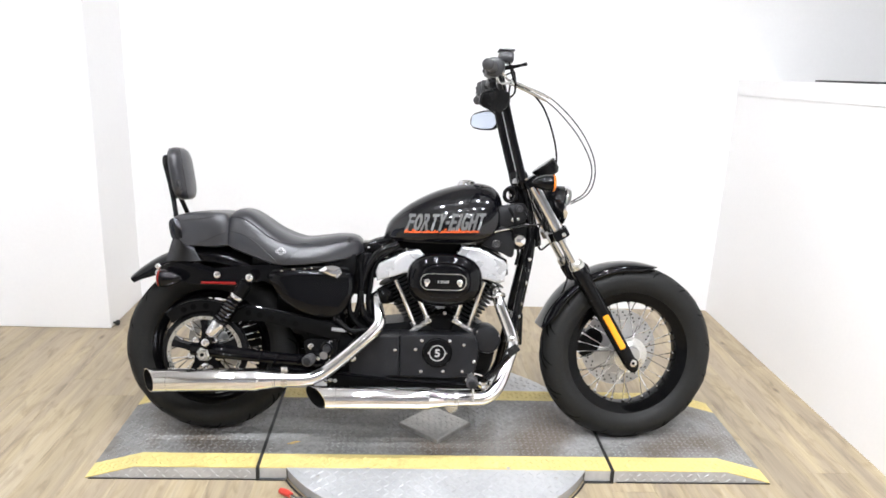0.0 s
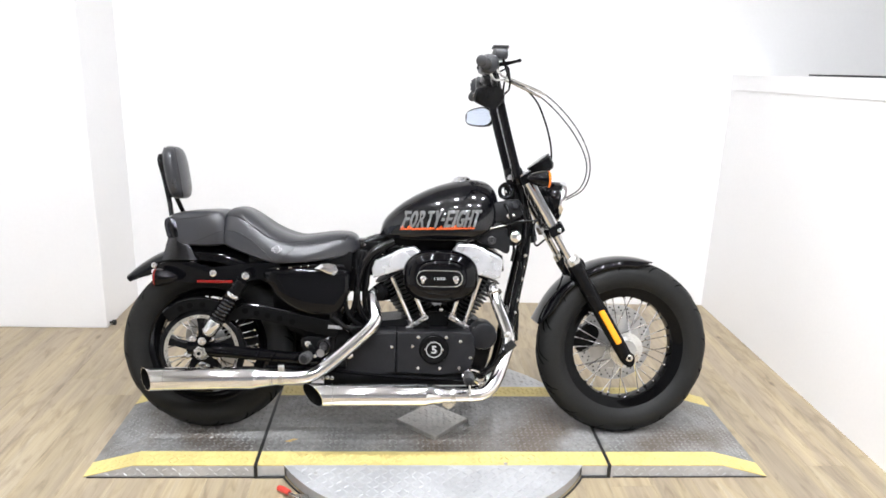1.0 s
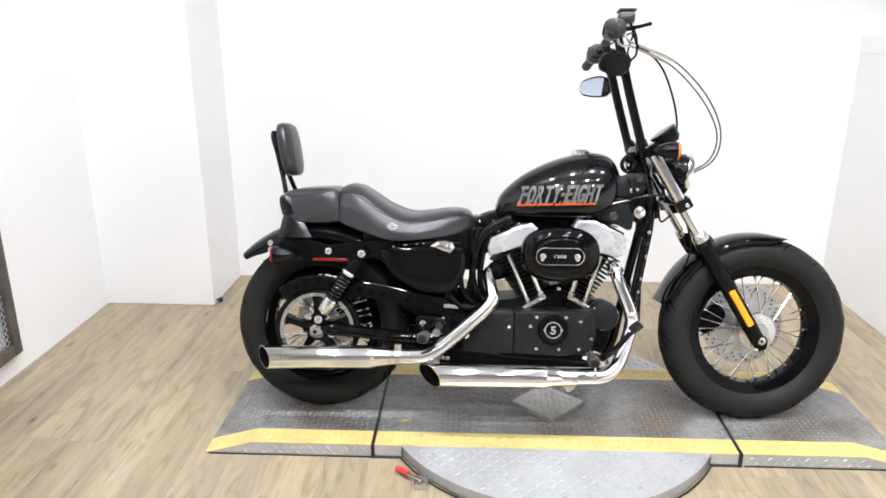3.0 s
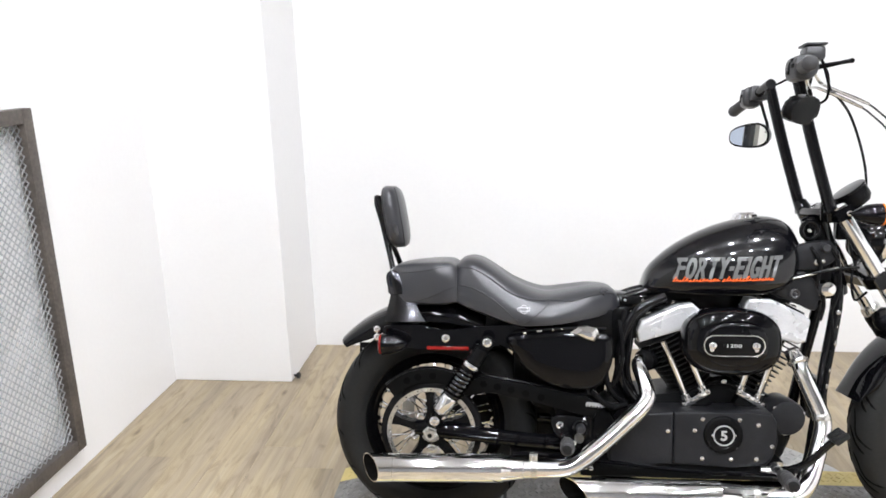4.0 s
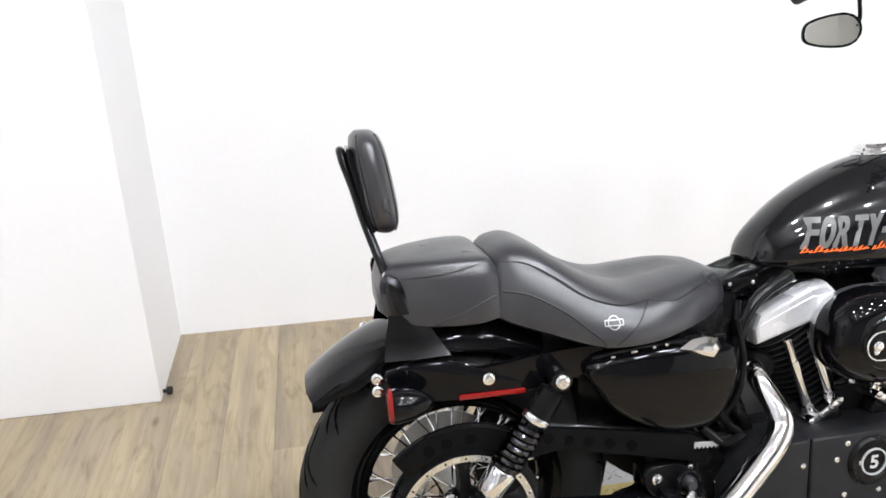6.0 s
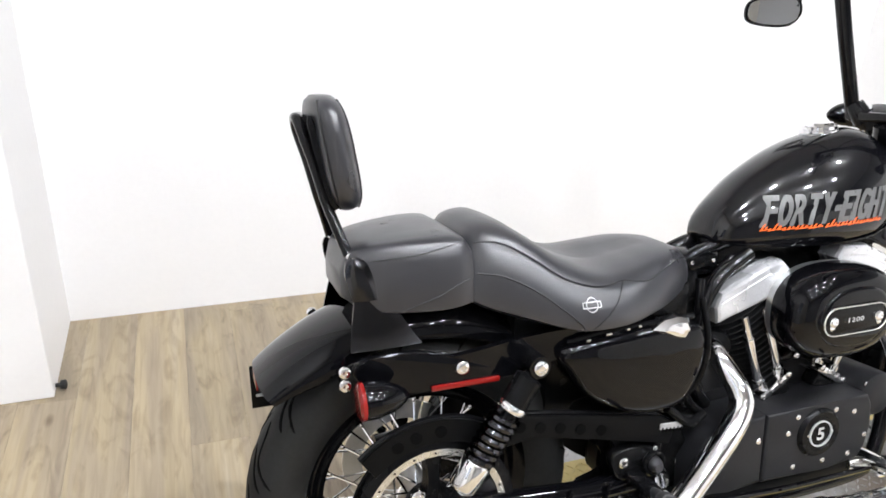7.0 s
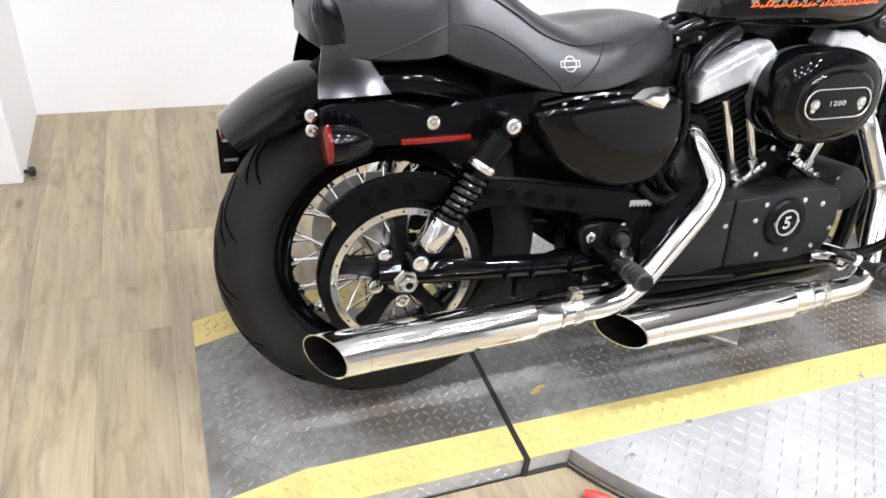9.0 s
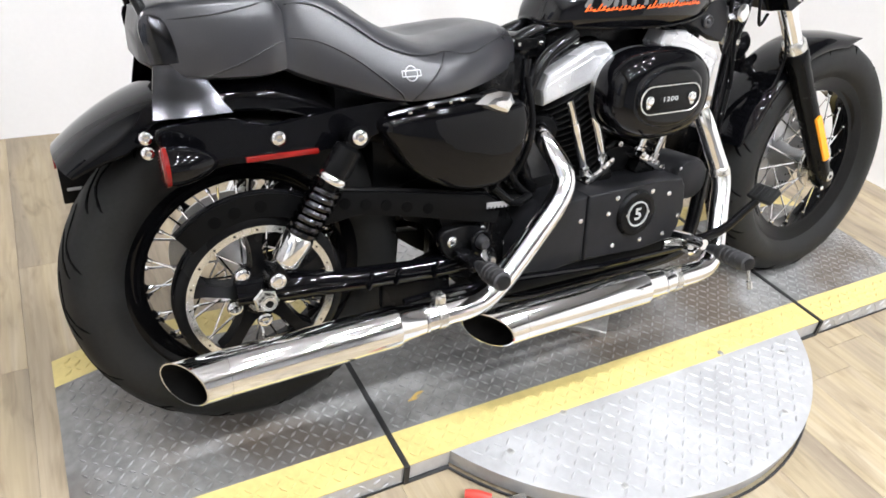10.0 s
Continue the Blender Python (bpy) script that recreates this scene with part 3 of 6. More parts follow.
def centre_pad():
    """A square of bare tread plate, turned on its corner, lying proud of the deck."""
    root = tagged(part("centre_pad", loft([[(STAND_X + r * math.cos(radians(90 * k + 2)), -0.018 + r * 0.95 * math.sin(radians(90 * k + 2)), z) for k in range(4)] for r, z in ((0.136, DECK + 0.0005), (0.136, DECK + 0.014), (0.132, DECK + 0.017))]), M["steel"], smooth=0), "square bare steel tread-plate pad set cornerwise on the deck", "steel pad")
    spots = []
    for i in range(-6, 7):
        for j in range(-6, 7):
            x, y = i * 0.022, j * 0.022
            if abs(x) + abs(y) < 0.115:
                spots.append((STAND_X + x, -0.018 + y * 0.95, DECK + 0.017, 0, radians(40 if (i + j) % 2 else -50)))
    me = tread_bars(spots, 0, 0.018, 0.005, 0.0015)
    me.materials.append(M["steel"])
    ob = new("pad_tread", me)
    ob.parent = root
    tagged(ob, kind="stuff")


centre_pad()

# lock lever by the turntable's rim
lever = new("lock_lever")
tagged(lever, "small steel lock lever with a red grip beside the turntable", "lever")
part("bracket", box(-0.395, -0.35, -0.48, -0.43, 0.0005, 0.022, 0.003), M["zinc"], lever)
part("arm", tube([(-0.37, -0.46, 0.024), (-0.40, -0.435, 0.020), (-0.43, -0.405, 0.016)], 0.005, 8), M["zinc"], lever)
part("grip", tube([(-0.415, -0.418, 0.018), (-0.438, -0.398, 0.016), (-0.455, -0.386, 0.014)], [0.009, 0.011, 0.009], 12), M["red_grip"], lever, "red plastic grip")
leaf_mesh = slab(rounded([(-0.022, 0.0), (-0.004, 0.008), (0.012, 0.003), (0.024, 0.001), (0.010, -0.006), (-0.006, -0.003)]), -0.0004, 0.0004)
tagged(part("dry_leaf", leaf_mesh, M["leaf"], m=pose(-0.448, -0.148, DECK + 0.0008, 90, 0, 20), smooth=0), "small dry leaf lying on the black deck", "leaf")

# ---------------------------------------------------------------- the motorcycle
# Its own frame: x ahead, y to its left, z up from the tyres' contact; it leans 11 degrees to its left.
bike = new("motorcycle")
tagged(bike, "black cruiser motorcycle with tall handlebars and chrome exhausts", "motorcycle")
bike.matrix_world = pose(0, -0.045, DECK, -11, 0, 0)
RW, FW = Vector((-0.754, 0, 0.311)), Vector((0.767, -0.018, 0.318))


def wheel(name, centre, radius, half, spokes, label, hub_r=0.03, hub_half=0.075, rim_k=1.0, steer=0.0):
    """A spoked wheel: hub with tyre, rim and spokes under it."""
    hub = part(name, turn((0, -hub_half, 0), (0, hub_half, 0), [(0, hub_r), (0.008, hub_r + 0.006), (0.03, hub_r + 0.004), (0.045, hub_r - 0.004), (2 * hub_half - 0.045, hub_r - 0.004), (2 * hub_half - 0.03, hub_r + 0.004), (2 * hub_half - 0.008, hub_r + 0.006), (2 * hub_half, hub_r)], 28), M["disc"], bike, label, m=Matrix.Translation(centre) @ pose(0, 0, 0, 0, 0, steer))
    R, W = radius, half
    side = [(0.207, 0.60), (0.222, 0.80), (0.245, 0.95), (0.268, 1.0), (0.287, 0.93), (0.302, 0.72), (0.312, 0.42), (0.318, 0.0)]
    k = R / 0.318
    half_profile = [(r * k if r > 0.23 else r * rim_k, W * w) for r, w in side]
    profile = half_profile + [(r, -y) for r, y in reversed(half_profile[:-1])] + [(0.20 * rim_k, -W * 0.5), (0.20 * rim_k, W * 0.5)]
    part("tyre", round_wheel(profile, 128), M["rubber"], hub, "black rubber tyre")
    wr = W * 0.66
    rim = [(0.218, wr), (0.219, wr - 0.005), (0.204, wr - 0.009), (0.196, wr - 0.02), (0.186, 0.022), (0.183, 0.0), (0.186, -0.022), (0.196, -wr + 0.02), (0.204, -wr + 0.009), (0.219, -wr + 0.005), (0.218, -wr), (0.204, -wr + 0.001), (0.188, -wr + 0.014), (0.177, -0.024), (0.174, 0.0), (0.177, 0.024), (0.188, wr - 0.014), (0.204, wr - 0.001)]
    part("rim", round_wheel([(r * rim_k, y) for r, y in rim], 96), M["rim"], hub, "gloss black rim")
    stick = finish(turn((0, 0, 0), (0, 0, 1), [(0, 1), (1, 1)], 6), "spoke", M["chrome"])
    nip = finish(turn((0, 0, 0), (0, 0, 1), [(0, 0.75), (0.2, 1), (0.9, 1), (1, 0.8)], 8), "nipple", M["chrome"])
    dimple = finish(turn((0, 0, -1), (0, 0, 1), [(0, 0.25), (0.3, 0.72), (0.8, 0.98), (1.3, 1.0), (2, 0.9)], 10), "rim_boss", M["rim"])
    for i in range(spokes):
        a = 2 * math.pi * i / spokes
        s = 1 if i % 2 else -1
        lean = radians(34) * (1 if (i // 2) % 2 else -1)
        p = Vector((hub_r * 1.05 * math.cos(a + lean), s * (hub_half - 0.014), hub_r * 1.05 * math.sin(a + lean)))
        q = Vector((0.179 * rim_k * math.cos(a), s * 0.010, 0.179 * rim_k * math.sin(a)))
        turn_to = (q - p).to_track_quat("Z", "Y").to_matrix().to_4x4()
        piece("spoke", stick, hub, Matrix.Translation(p) @ turn_to @ Matrix.Diagonal((0.0022, 0.0022, (q - p).length, 1)))
        piece("nipple", nip, hub, Matrix.Translation(q - (q - p).normalized() * 0.016) @ turn_to @ Matrix.Diagonal((0.0042, 0.0042, 0.018, 1)))
        piece("rim_boss", dimple, hub, Matrix.Translation(q) @ turn_to @ Matrix.Diagonal((0.0095, 0.0095, 0.008, 1)))
    # sipes cut slantwise over the shoulders
    groove = bmesh.new()
    lines = (((0.0, 0.16, 0.0), (0.30, 0.30, 5.0), (0.55, 0.36, 10.5), (0.68, 0.44, 13.5), (0.84, 0.68, 16.5), (1.0, 0.93, 19.5)),
             ((0.0, 0.04, 9.0), (0.5, 0.34, 16.5), (0.8, 0.56, 20.5), (1.0, 0.72, 22.2)))
    for s in (-1, 1):
        for line in lines:
            rings = []
            for f in np.linspace(0, 1, 15):
                w = at([p[:2] for p in line], f)
                r = at([(0.0, 0.318), (0.42, 0.312), (0.72, 0.302), (0.93, 0.287), (1.0, 0.268)], w) * k + 0.0005
                a = radians(at([(p[0], p[2]) for p in line], f) + (0 if s > 0 else 11.25))
                g = 0.0027 * (1 - 0.7 * abs(2 * f - 1) ** 3)
                rings.append([Vector(((r + d) * math.cos(a + e / r), s * (W * w + q * g), (r + d) * math.sin(a + e / r))) for e, q, d in ((-g, 0.8, 0), (g, -0.8, 0), (g, -0.8, -0.004), (-g, 0.8, -0.004))])
            add_loft(groove, rings)
    gm = finish(groove, "tread_groove", M["groove"])
    for i in range(16):
        piece("tread_groove", gm, hub, pose(0, 0, 0, 0, 22.5 * i, 0))
    return hub


front = wheel("front_wheel", FW, 0.326, 0.060, 32, "front wheel with black rim and steel spokes", rim_k=1.08, steer=3)
rear = wheel("rear_wheel", RW, 0.3085, 0.064, 40, "rear wheel with black rim and belt pulley", hub_half=0.085)

# front disc on the far side, hub caps and axle
part("brake_disc", round_wheel([(0.146, 0.072), (0.146, 0.077), (0.104, 0.077), (0.104, 0.072)], 64), M["disc"], front, "drilled steel brake disc")
hole = finish(turn((0, 0, 0), (0, -1, 0), [(0, 1), (0.2, 1)], 10), "hole", M["groove"])
for ring, r in enumerate((0.114, 0.125, 0.136)):
    for i in range(24):
        a = radians(15 * i + 5 * ring)
        piece("hole", hole, front, Matrix.Translation((r * math.cos(a), 0.0718, r * math.sin(a))) @ Matrix.Diagonal((0.0034, 0.0034, 0.0034, 1)))
part("disc_carrier", round_wheel([(0.106, 0.070), (0.106, 0.078), (0.03, 0.074), (0.03, 0.066)], 10), M["disc"], front)
part("hub_flange", turn((0, -0.045, 0), (0, -0.072, 0), [(0, 0.058), (0.008, 0.063), (0.014, 0.063), (0.016, 0.050), (0.020, 0.042), (0.027, 0.03)], 32), M["zinc"], front, "polished hub flange")
part("caliper", slab(rounded([(-0.165, 0.03), (-0.10, 0.075), (-0.065, 0.03), (-0.12, -0.035), (-0.16, -0.02)]), 0.055, 0.105, 0.008), M["satin"], front, "black brake caliper")

# rear pulley, belt and axle end
part("pulley_rim", round_wheel([(0.129, -0.132), (0.129, -0.126), (0.117, -0.126), (0.117, -0.132)], 72), M["zinc"], rear, "bare metal pulley edge")
part("pulley", round_wheel([(0.1285, -0.1315), (0.145, -0.129), (0.147, -0.127), (0.144, -0.122), (0.144, -0.102), (0.147, -0.099), (0.1285, -0.098)], 72), M["satin"], rear, "black belt pulley")
rivet = finish(turn((0, 0, 0), (0, -1, 0), [(0, 1), (0.5, 0.8)], 8), "rivet", M["groove"])
for i in range(20):
    a = radians(18 * i)
    piece("rivet", rivet, rear, Matrix.Translation((0.123 * math.cos(a), -0.1318, 0.123 * math.sin(a))) @ Matrix.Diagonal((0.0022, 0.0022, 0.0022, 1)))
for i in range(5):
    a = radians(72 * i + 20)
    c, s = math.cos(a), math.sin(a)
    def arm_ring(r, w, t0, t1):
        return [Vector((r * c - v * s, y, r * s + v * c)) for v, y in ((-w, t0), (w, t0), (w * 0.8, t1), (-w * 0.8, t1))]
    part("pulley_arm", loft([arm_ring(0.03, 0.020, -0.1, -0.124), arm_ring(0.065, 0.0125, -0.1, -0.127), arm_ring(0.095, 0.0125, -0.1, -0.127), arm_ring(0.118, 0.019, -0.1, -0.126)]), M["satin"], rear)
    bolt(rear, 0.051 * math.cos(a + 0.6), -0.122, 0.051 * math.sin(a + 0.6), 0.014)
part("pulley_hub", turn((0, -0.09, 0), (0, -0.128, 0), [(0, 0.05), (0.02, 0.052), (0.032, 0.046), (0.038, 0.03)], 28), M["satin"], rear)
part("axle_washer", turn((0, -0.124, 0), (0, -0.15, 0), [(0, 0.031), (0.004, 0.032), (0.008, 0.031), (0.009, 0.024)], 28), M["zinc"], rear, "plated washer")
part("axle_nut", turn((0, -0.132, 0), (0, -0.19, 0), [(0, 0.0235), (0.018, 0.0235), (0.0205, 0.0205), (0.0215, 0.0165), (0.032, 0.016)], 6), M["zinc"], rear, "plated axle nut", smooth=25)
part("axle_end", turn((0, -0.1625, 0), (0, -0.19, 0), [(0, 0.013), (0.006, 0.0125), (0.006, 0.007), (0.002, 0.006)], 16), M["zinc"], rear)
part("axle_bore", turn((0, -0.163, 0), (0, -0.19, 0), [(0, 0.0068), (0.003, 0.0066)], 14), M["bore"], rear)
part("rear_caliper", slab(rounded([(0.055, -0.035), (0.060, 0.085), (0.110, 0.135), (0.168, 0.100), (0.176, 0.0), (0.120, -0.06)], 3), 0.060, 0.115, 0.008), M["satin"], rear, "black rear brake caliper")
part("rear_disc", round_wheel([(0.118, 0.090), (0.118, 0.096), (0.08, 0.096), (0.08, 0.090)], 64), M["disc"], rear)


def fender(name, centre, r, a0, a1, half, drop, label, steps=36, steer=0.0, tip=(0.55, 3.5)):
    """A crowned mudguard round a wheel, from angle a0 to a1, with turned-down sides."""
    prof = [(1.0, -drop), (1.0, -drop * 0.80), (0.985, -drop * 0.62), (0.94, -drop * 0.47), (0.85, -drop * 0.32), (0.70, -drop * 0.18), (0.50, -drop * 0.085), (0.25, -drop * 0.02), (0.0, 0.0)]
    cross = [(-w, d) for w, d in prof] + [(w, d) for w, d in reversed(prof[:-1])]
    inner = [(w * 0.965, d - 0.004) for w, d in reversed(cross)]
    rings = []
    for i in range(steps + 1):
        f = i / steps
        a = radians(a0 + (a1 - a0) * f)
        e = min(1.0, tip[0] + tip[1] * min(f, 1 - f))
        rings.append([centre + Vector(((r + d * e) * math.cos(a), half * w * (0.9 + 0.1 * e), (r + d * e) * math.sin(a))) for w, d in cross + inner])
    way = Matrix.Translation(centre) @ pose(0, 0, 0, 0, 0, steer) @ Matrix.Translation(-centre)
    return part(name, loft(rings), M["paint"], bike, label, m=way)


fender("rear_fender", Vector((-0.757, 0, 0.303)), 0.381, 135.8, 40, 0.100, 0.055, "gloss black rear fender")
fender("front_fender", Vector((0.760, -0.006, 0.317)), 0.340, 164, 74, 0.074, 0.030, "gloss black front fender", steer=3, tip=(0.12, 8.0))

# ---- rear frame, struts, swingarm
STRUT = rounded([(-0.888, 0.618), (-0.876, 0.580), (-0.800, 0.556), (-0.660, 0.556), (-0.560, 0.568), (-0.500, 0.590), (-0.470, 0.616), (-0.520, 0.626), (-0.600, 0.622), (-0.690, 0.610), (-0.735, 0.608), (-0.770, 0.622), (-0.830, 0.624)], 4)
for s in (-1, 1):
    part("fender_strut", slab(STRUT, s * 0.128, s * 0.142, 0.004, bm=None), M["paint"], bike, "black fender strut")
    def leaned(rows, t, swell):
        """A bent plate: rows of (x back, z back, x front, z front, y), its thickness and the swell of its outer face."""
        rings = []
        for xb, zb, xf, zf, y in rows:
            ring = [Vector((xb, s * y, zb)), Vector((xf, s * y, zf))]
            for f in (1.0, 0.85, 0.65, 0.45, 0.25, 0.1, 0.0):
                ring.append(Vector((xb + (xf - xb) * f, s * (y + t + swell * 4 * f * (1 - f)), zb + (zf - zb) * f)))
            rings.append(ring)
        bm = loft(rings)
        rim = [e for e in bm.edges if e.calc_face_angle(0) > 0.9]
        bmesh.ops.bevel(bm, geom=rim, offset=0.0018, segments=2, affect="EDGES", profile=0.5)
        return bm
    side = part("sissy_bar_bracket", leaned([(-0.888, 0.629, -0.770, 0.630, 0.116), (-0.886, 0.645, -0.781, 0.646, 0.110), (-0.883, 0.662, -0.791, 0.663, 0.105), (-0.879, 0.681, -0.803, 0.682, 0.100), (-0.876, 0.695, -0.812, 0.696, 0.096), (-0.874, 0.706, -0.819, 0.707, 0.093)], 0.004, 0.0025), M["bracket"], bike, "black side plate of the backrest", smooth=25)
    part("bracket_top", leaned([(-0.877, 0.7065, -0.820, 0.7075, 0.0935), (-0.882, 0.726, -0.828, 0.728, 0.0935), (-0.886, 0.744, -0.838, 0.747, 0.0925), (-0.887, 0.758, -0.846, 0.761, 0.0905), (-0.884, 0.769, -0.855, 0.771, 0.0880), (-0.876, 0.775, -0.866, 0.776, 0.086)], 0.006, 0.007), M["bracket"], side, smooth=25)
    part("swingarm", tube([(-0.80, s * 0.126, 0.322), (-0.70, s * 0.128, 0.317), (-0.60, s * 0.126, 0.304), (-0.45, s * 0.122, 0.289), (-0.34, s * 0.112, 0.284)], [0.022, 0.027, 0.022, 0.021, 0.024], 18), M["paint"], bike, "black swingarm")
    for wx in (-0.56, -0.505, -0.425):
        part("swingarm_web", box(-0.004, 0.004, -0.004, 0.004, -0.017, 0.017, 0.002), M["paint"], bike, m=pose(wx, s * 0.146, 0.298 + 0.04 * (-0.5 - wx), 0, 18, 0))
    bolt(bike, -0.709, s * 0.1425 if s < 0 else 0.135, 0.587, 0.0125)
part("reflector", box(-0.764, -0.644, -0.1475, -0.1425, 0.554, 0.5635, 0.002), M["red"], bike, "long red side reflector")


def shock(s):
    top, low = Vector((-0.590, s * 0.176, 0.585)), Vector((-0.739, s * 0.166, 0.357))
    way = (low - top).normalized()
    body = part("shock_absorber", turn(top, low, [(0.0, 0.012), (0.02, 0.012), (0.024, 0.023), (0.072, 0.024), (0.076, 0.018), (0.20, 0.016), (0.27, 0.012)], 20), M["satin"], bike, "rear shock absorber with black spring")
    part("collar", turn(top + way * 0.074, low, [(0, 0.024), (0.003, 0.0265), (0.010, 0.0265), (0.013, 0.024)], 24), M["chrome"], body)
    side = way.orthogonal().normalized()
    up = way.cross(side)
    coil = [top + way * (0.092 + 0.098 * t) + 0.0215 * (math.cos(15 * math.pi * t) * side + math.sin(15 * math.pi * t) * up) for t in np.linspace(0, 1, 141)]
    part("spring", tube(coil, 0.0066, 8, 1), M["bracket"], body, "black coil spring")
    part("lower_cup", turn(top + way * 0.188, low, [(0, 0.024), (0.004, 0.0265), (0.05, 0.025), (0.056, 0.021), (0.062, 0.014)], 24), M["chrome"], body, "chrome lower shock cover")
    part("upper_eye", turn(top + Vector((0, -s * 0.022, 0)), top + Vector((0, s * 0.012, 0)), [(0, 0.019), (0.034, 0.019)], 20), M["gloss"], body)
    part("lower_eye", turn(low + Vector((0, -s * 0.02, 0)), low + Vector((0, s * 0.014, 0)), [(0, 0.018), (0.034, 0.018)], 20), M["satin"], body)
    for p, r in ((top, 0.0135), (low, 0.0145)):
        piece("bolt", DOME, body, Matrix.Translation((p.x, s * (abs(p.y) + 0.012), p.z)) @ Matrix.Diagonal((r, r * -s, r, 1)))
    return body


shock(-1)
shock(1)

# belt guard: an arch over the pulley and a straight run ahead with a row of holes
arch = [RW + Vector((0.187 * math.cos(radians(a)), 0, 0.187 * math.sin(radians(a)))) for a in range(134, 50, -8)]
arch_in = [RW + Vector((0.147 * math.cos(radians(a)), 0, 0.147 * math.sin(radians(a)))) for a in range(48, 138, 8)]
outline = [(p.x, p.z) for p in arch] + [(-0.605, 0.478), (-0.450, 0.451), (-0.315, 0.426), (-0.276, 0.402), (-0.290, 0.364), (-0.440, 0.402), (-0.575, 0.434)] + [(p.x, p.z) for p in arch_in]
guard = part("belt_guard", slab(outline, -0.140, -0.134, 0.0015, 2), M["plastic"], bike, "black belt guard with a row of holes")
part("guard_lip", tube([(p.x, -0.130, p.z) for p in arch] + [(-0.605, -0.130, 0.479), (-0.450, -0.130, 0.452), (-0.315, -0.130, 0.427), (-0.276, -0.130, 0.403)], 0.0055, 8, 2), M["gloss"], guard)
for hx, hz in ((-0.822, 0.462), (-0.790, 0.473), (-0.747, 0.477), (-0.602, 0.457), (-0.563, 0.449), (-0.524, 0.441), (-0.483, 0.431), (-0.440, 0.421)):
    piece("hole", hole, guard, Matrix.Translation((hx, -0.1404, hz)) @ Matrix.Diagonal((0.0105, 0.0085, 0.0105, 1)))
for z0, z1 in ((0.445, 0.395), (0.180, 0.245)):
    part("drive_belt", loft([[(x, y, z + d) for y, d in ((-0.125, -0.004), (-0.103, -0.004), (-0.103, 0.004), (-0.125, 0.004))] for x, z in ((-0.75, z0), (-0.20, z1))]), M["rubber"], bike, "black toothed drive belt")

# belt bent over the front sprocket, its teeth showing past the guard
bend = part("belt_bend", box(-0.028, 0.024, -0.1435, -0.1410, -0.001, 0.012, 0.001, 1), M["mesh"], bike, "worn grey belt edge with teeth", m=pose(-0.287, 0, 0.397, 0, 4, 0))
for k in range(6):
    part("tooth", box(-0.024 + 0.0085 * k, -0.0195 + 0.0085 * k, -0.1440, -0.1412, -0.006, 0.0035, 0.0008, 1), M["groove"], bend)

# frame tubes
for s in (-1, 1):
    part("frame_tube", tube([(0.382, s * 0.03, 0.83), (0.388, s * 0.055, 0.70), (0.352, s * 0.075, 0.50), (0.325, s * 0.09, 0.34), (0.30, s * 0.10, 0.22), (0.24, s * 0.11, 0.175), (0.0, s * 0.115, 0.17), (-0.22, s * 0.115, 0.175), (-0.30, s * 0.115, 0.23), (-0.30, s * 0.115, 0.45), (-0.290, s * 0.10, 0.58), (-0.262, s * 0.07, 0.65)], 0.0165, 12), M["gloss"], bike, "black frame tube")
    part("frame_tube", tube([(0.33, s * 0.03, 0.80), (0.10, s * 0.03, 0.752), (-0.13, s * 0.032, 0.712), (-0.22, s * 0.040, 0.684), (-0.40, s * 0.09, 0.638), (-0.55, s * 0.118, 0.610)], 0.014, 10), M["gloss"], bike, "black frame tube")
part("steering_neck", turn((0.405, 0, 0.70), (0.335, 0, 0.93), [(0, 0.034), (0.02, 0.038), (0.20, 0.038), (0.24, 0.032)], 20), M["gloss"], bike)
part("neck_gusset", slab(rounded([(0.20, 0.76), (0.32, 0.84), (0.37, 0.80), (0.37, 0.70), (0.30, 0.70)], 3), -0.05, 0.05, 0.012), M["wrinkle"], bike)

# hoses behind the rear cylinder, coil cover and wiring at the steering neck
for pts, r, mat, lab in (
    (((-0.090, -0.085, 0.705), (-0.163, -0.095, 0.668), (-0.203, -0.10, 0.607), (-0.219, -0.10, 0.526), (-0.208, -0.095, 0.455), (-0.169, -0.085, 0.401)), 0.0125, "gloss", "black curved breather hose"),
    (((-0.105, -0.055, 0.690), (-0.168, -0.065, 0.636), (-0.186, -0.07, 0.563), (-0.190, -0.07, 0.471), (-0.150, -0.065, 0.372)), 0.0105, "gloss", "black curved breather hose"),
    (((-0.222, -0.12, 0.640), (-0.214, -0.135, 0.560), (-0.222, -0.130, 0.490), (-0.250, -0.115, 0.430)), 0.0065, "satin", "thin black hose"),
    (((0.236, -0.098, 0.754), (0.300, -0.100, 0.770), (0.371, -0.096, 0.788)), 0.0036, "zinc", "thin steel brace rod"),
    (((0.300, -0.088, 0.845), (0.322, -0.100, 0.800), (0.318, -0.098, 0.745), (0.338, -0.092, 0.690), (0.332, -0.085, 0.640)), 0.0050, "satin", "black wiring at the steering neck"),
    (((0.352, -0.085, 0.845), (0.372, -0.096, 0.800), (0.378, -0.096, 0.735), (0.362, -0.090, 0.670)), 0.0042, "gloss", "black wiring at the steering neck"),
):
    part("hose", tube(pts, r, 12, 6), M[mat], bike, lab)
coil = part("coil_cover", slab(rounded([(0.262, 0.842), (0.290, 0.853), (0.352, 0.862), (0.372, 0.815), (0.330, 0.786), (0.268, 0.780)], 2), -0.090, -0.050, 0.005), M["case"], bike, "dark grey coil cover at the steering neck")
bolt(coil, 0.318, -0.089, 0.802, 0.0095, DOME_ZINC)
bolt(coil, 0.334, -0.089, 0.805, 0.0055, DOME_ZINC)
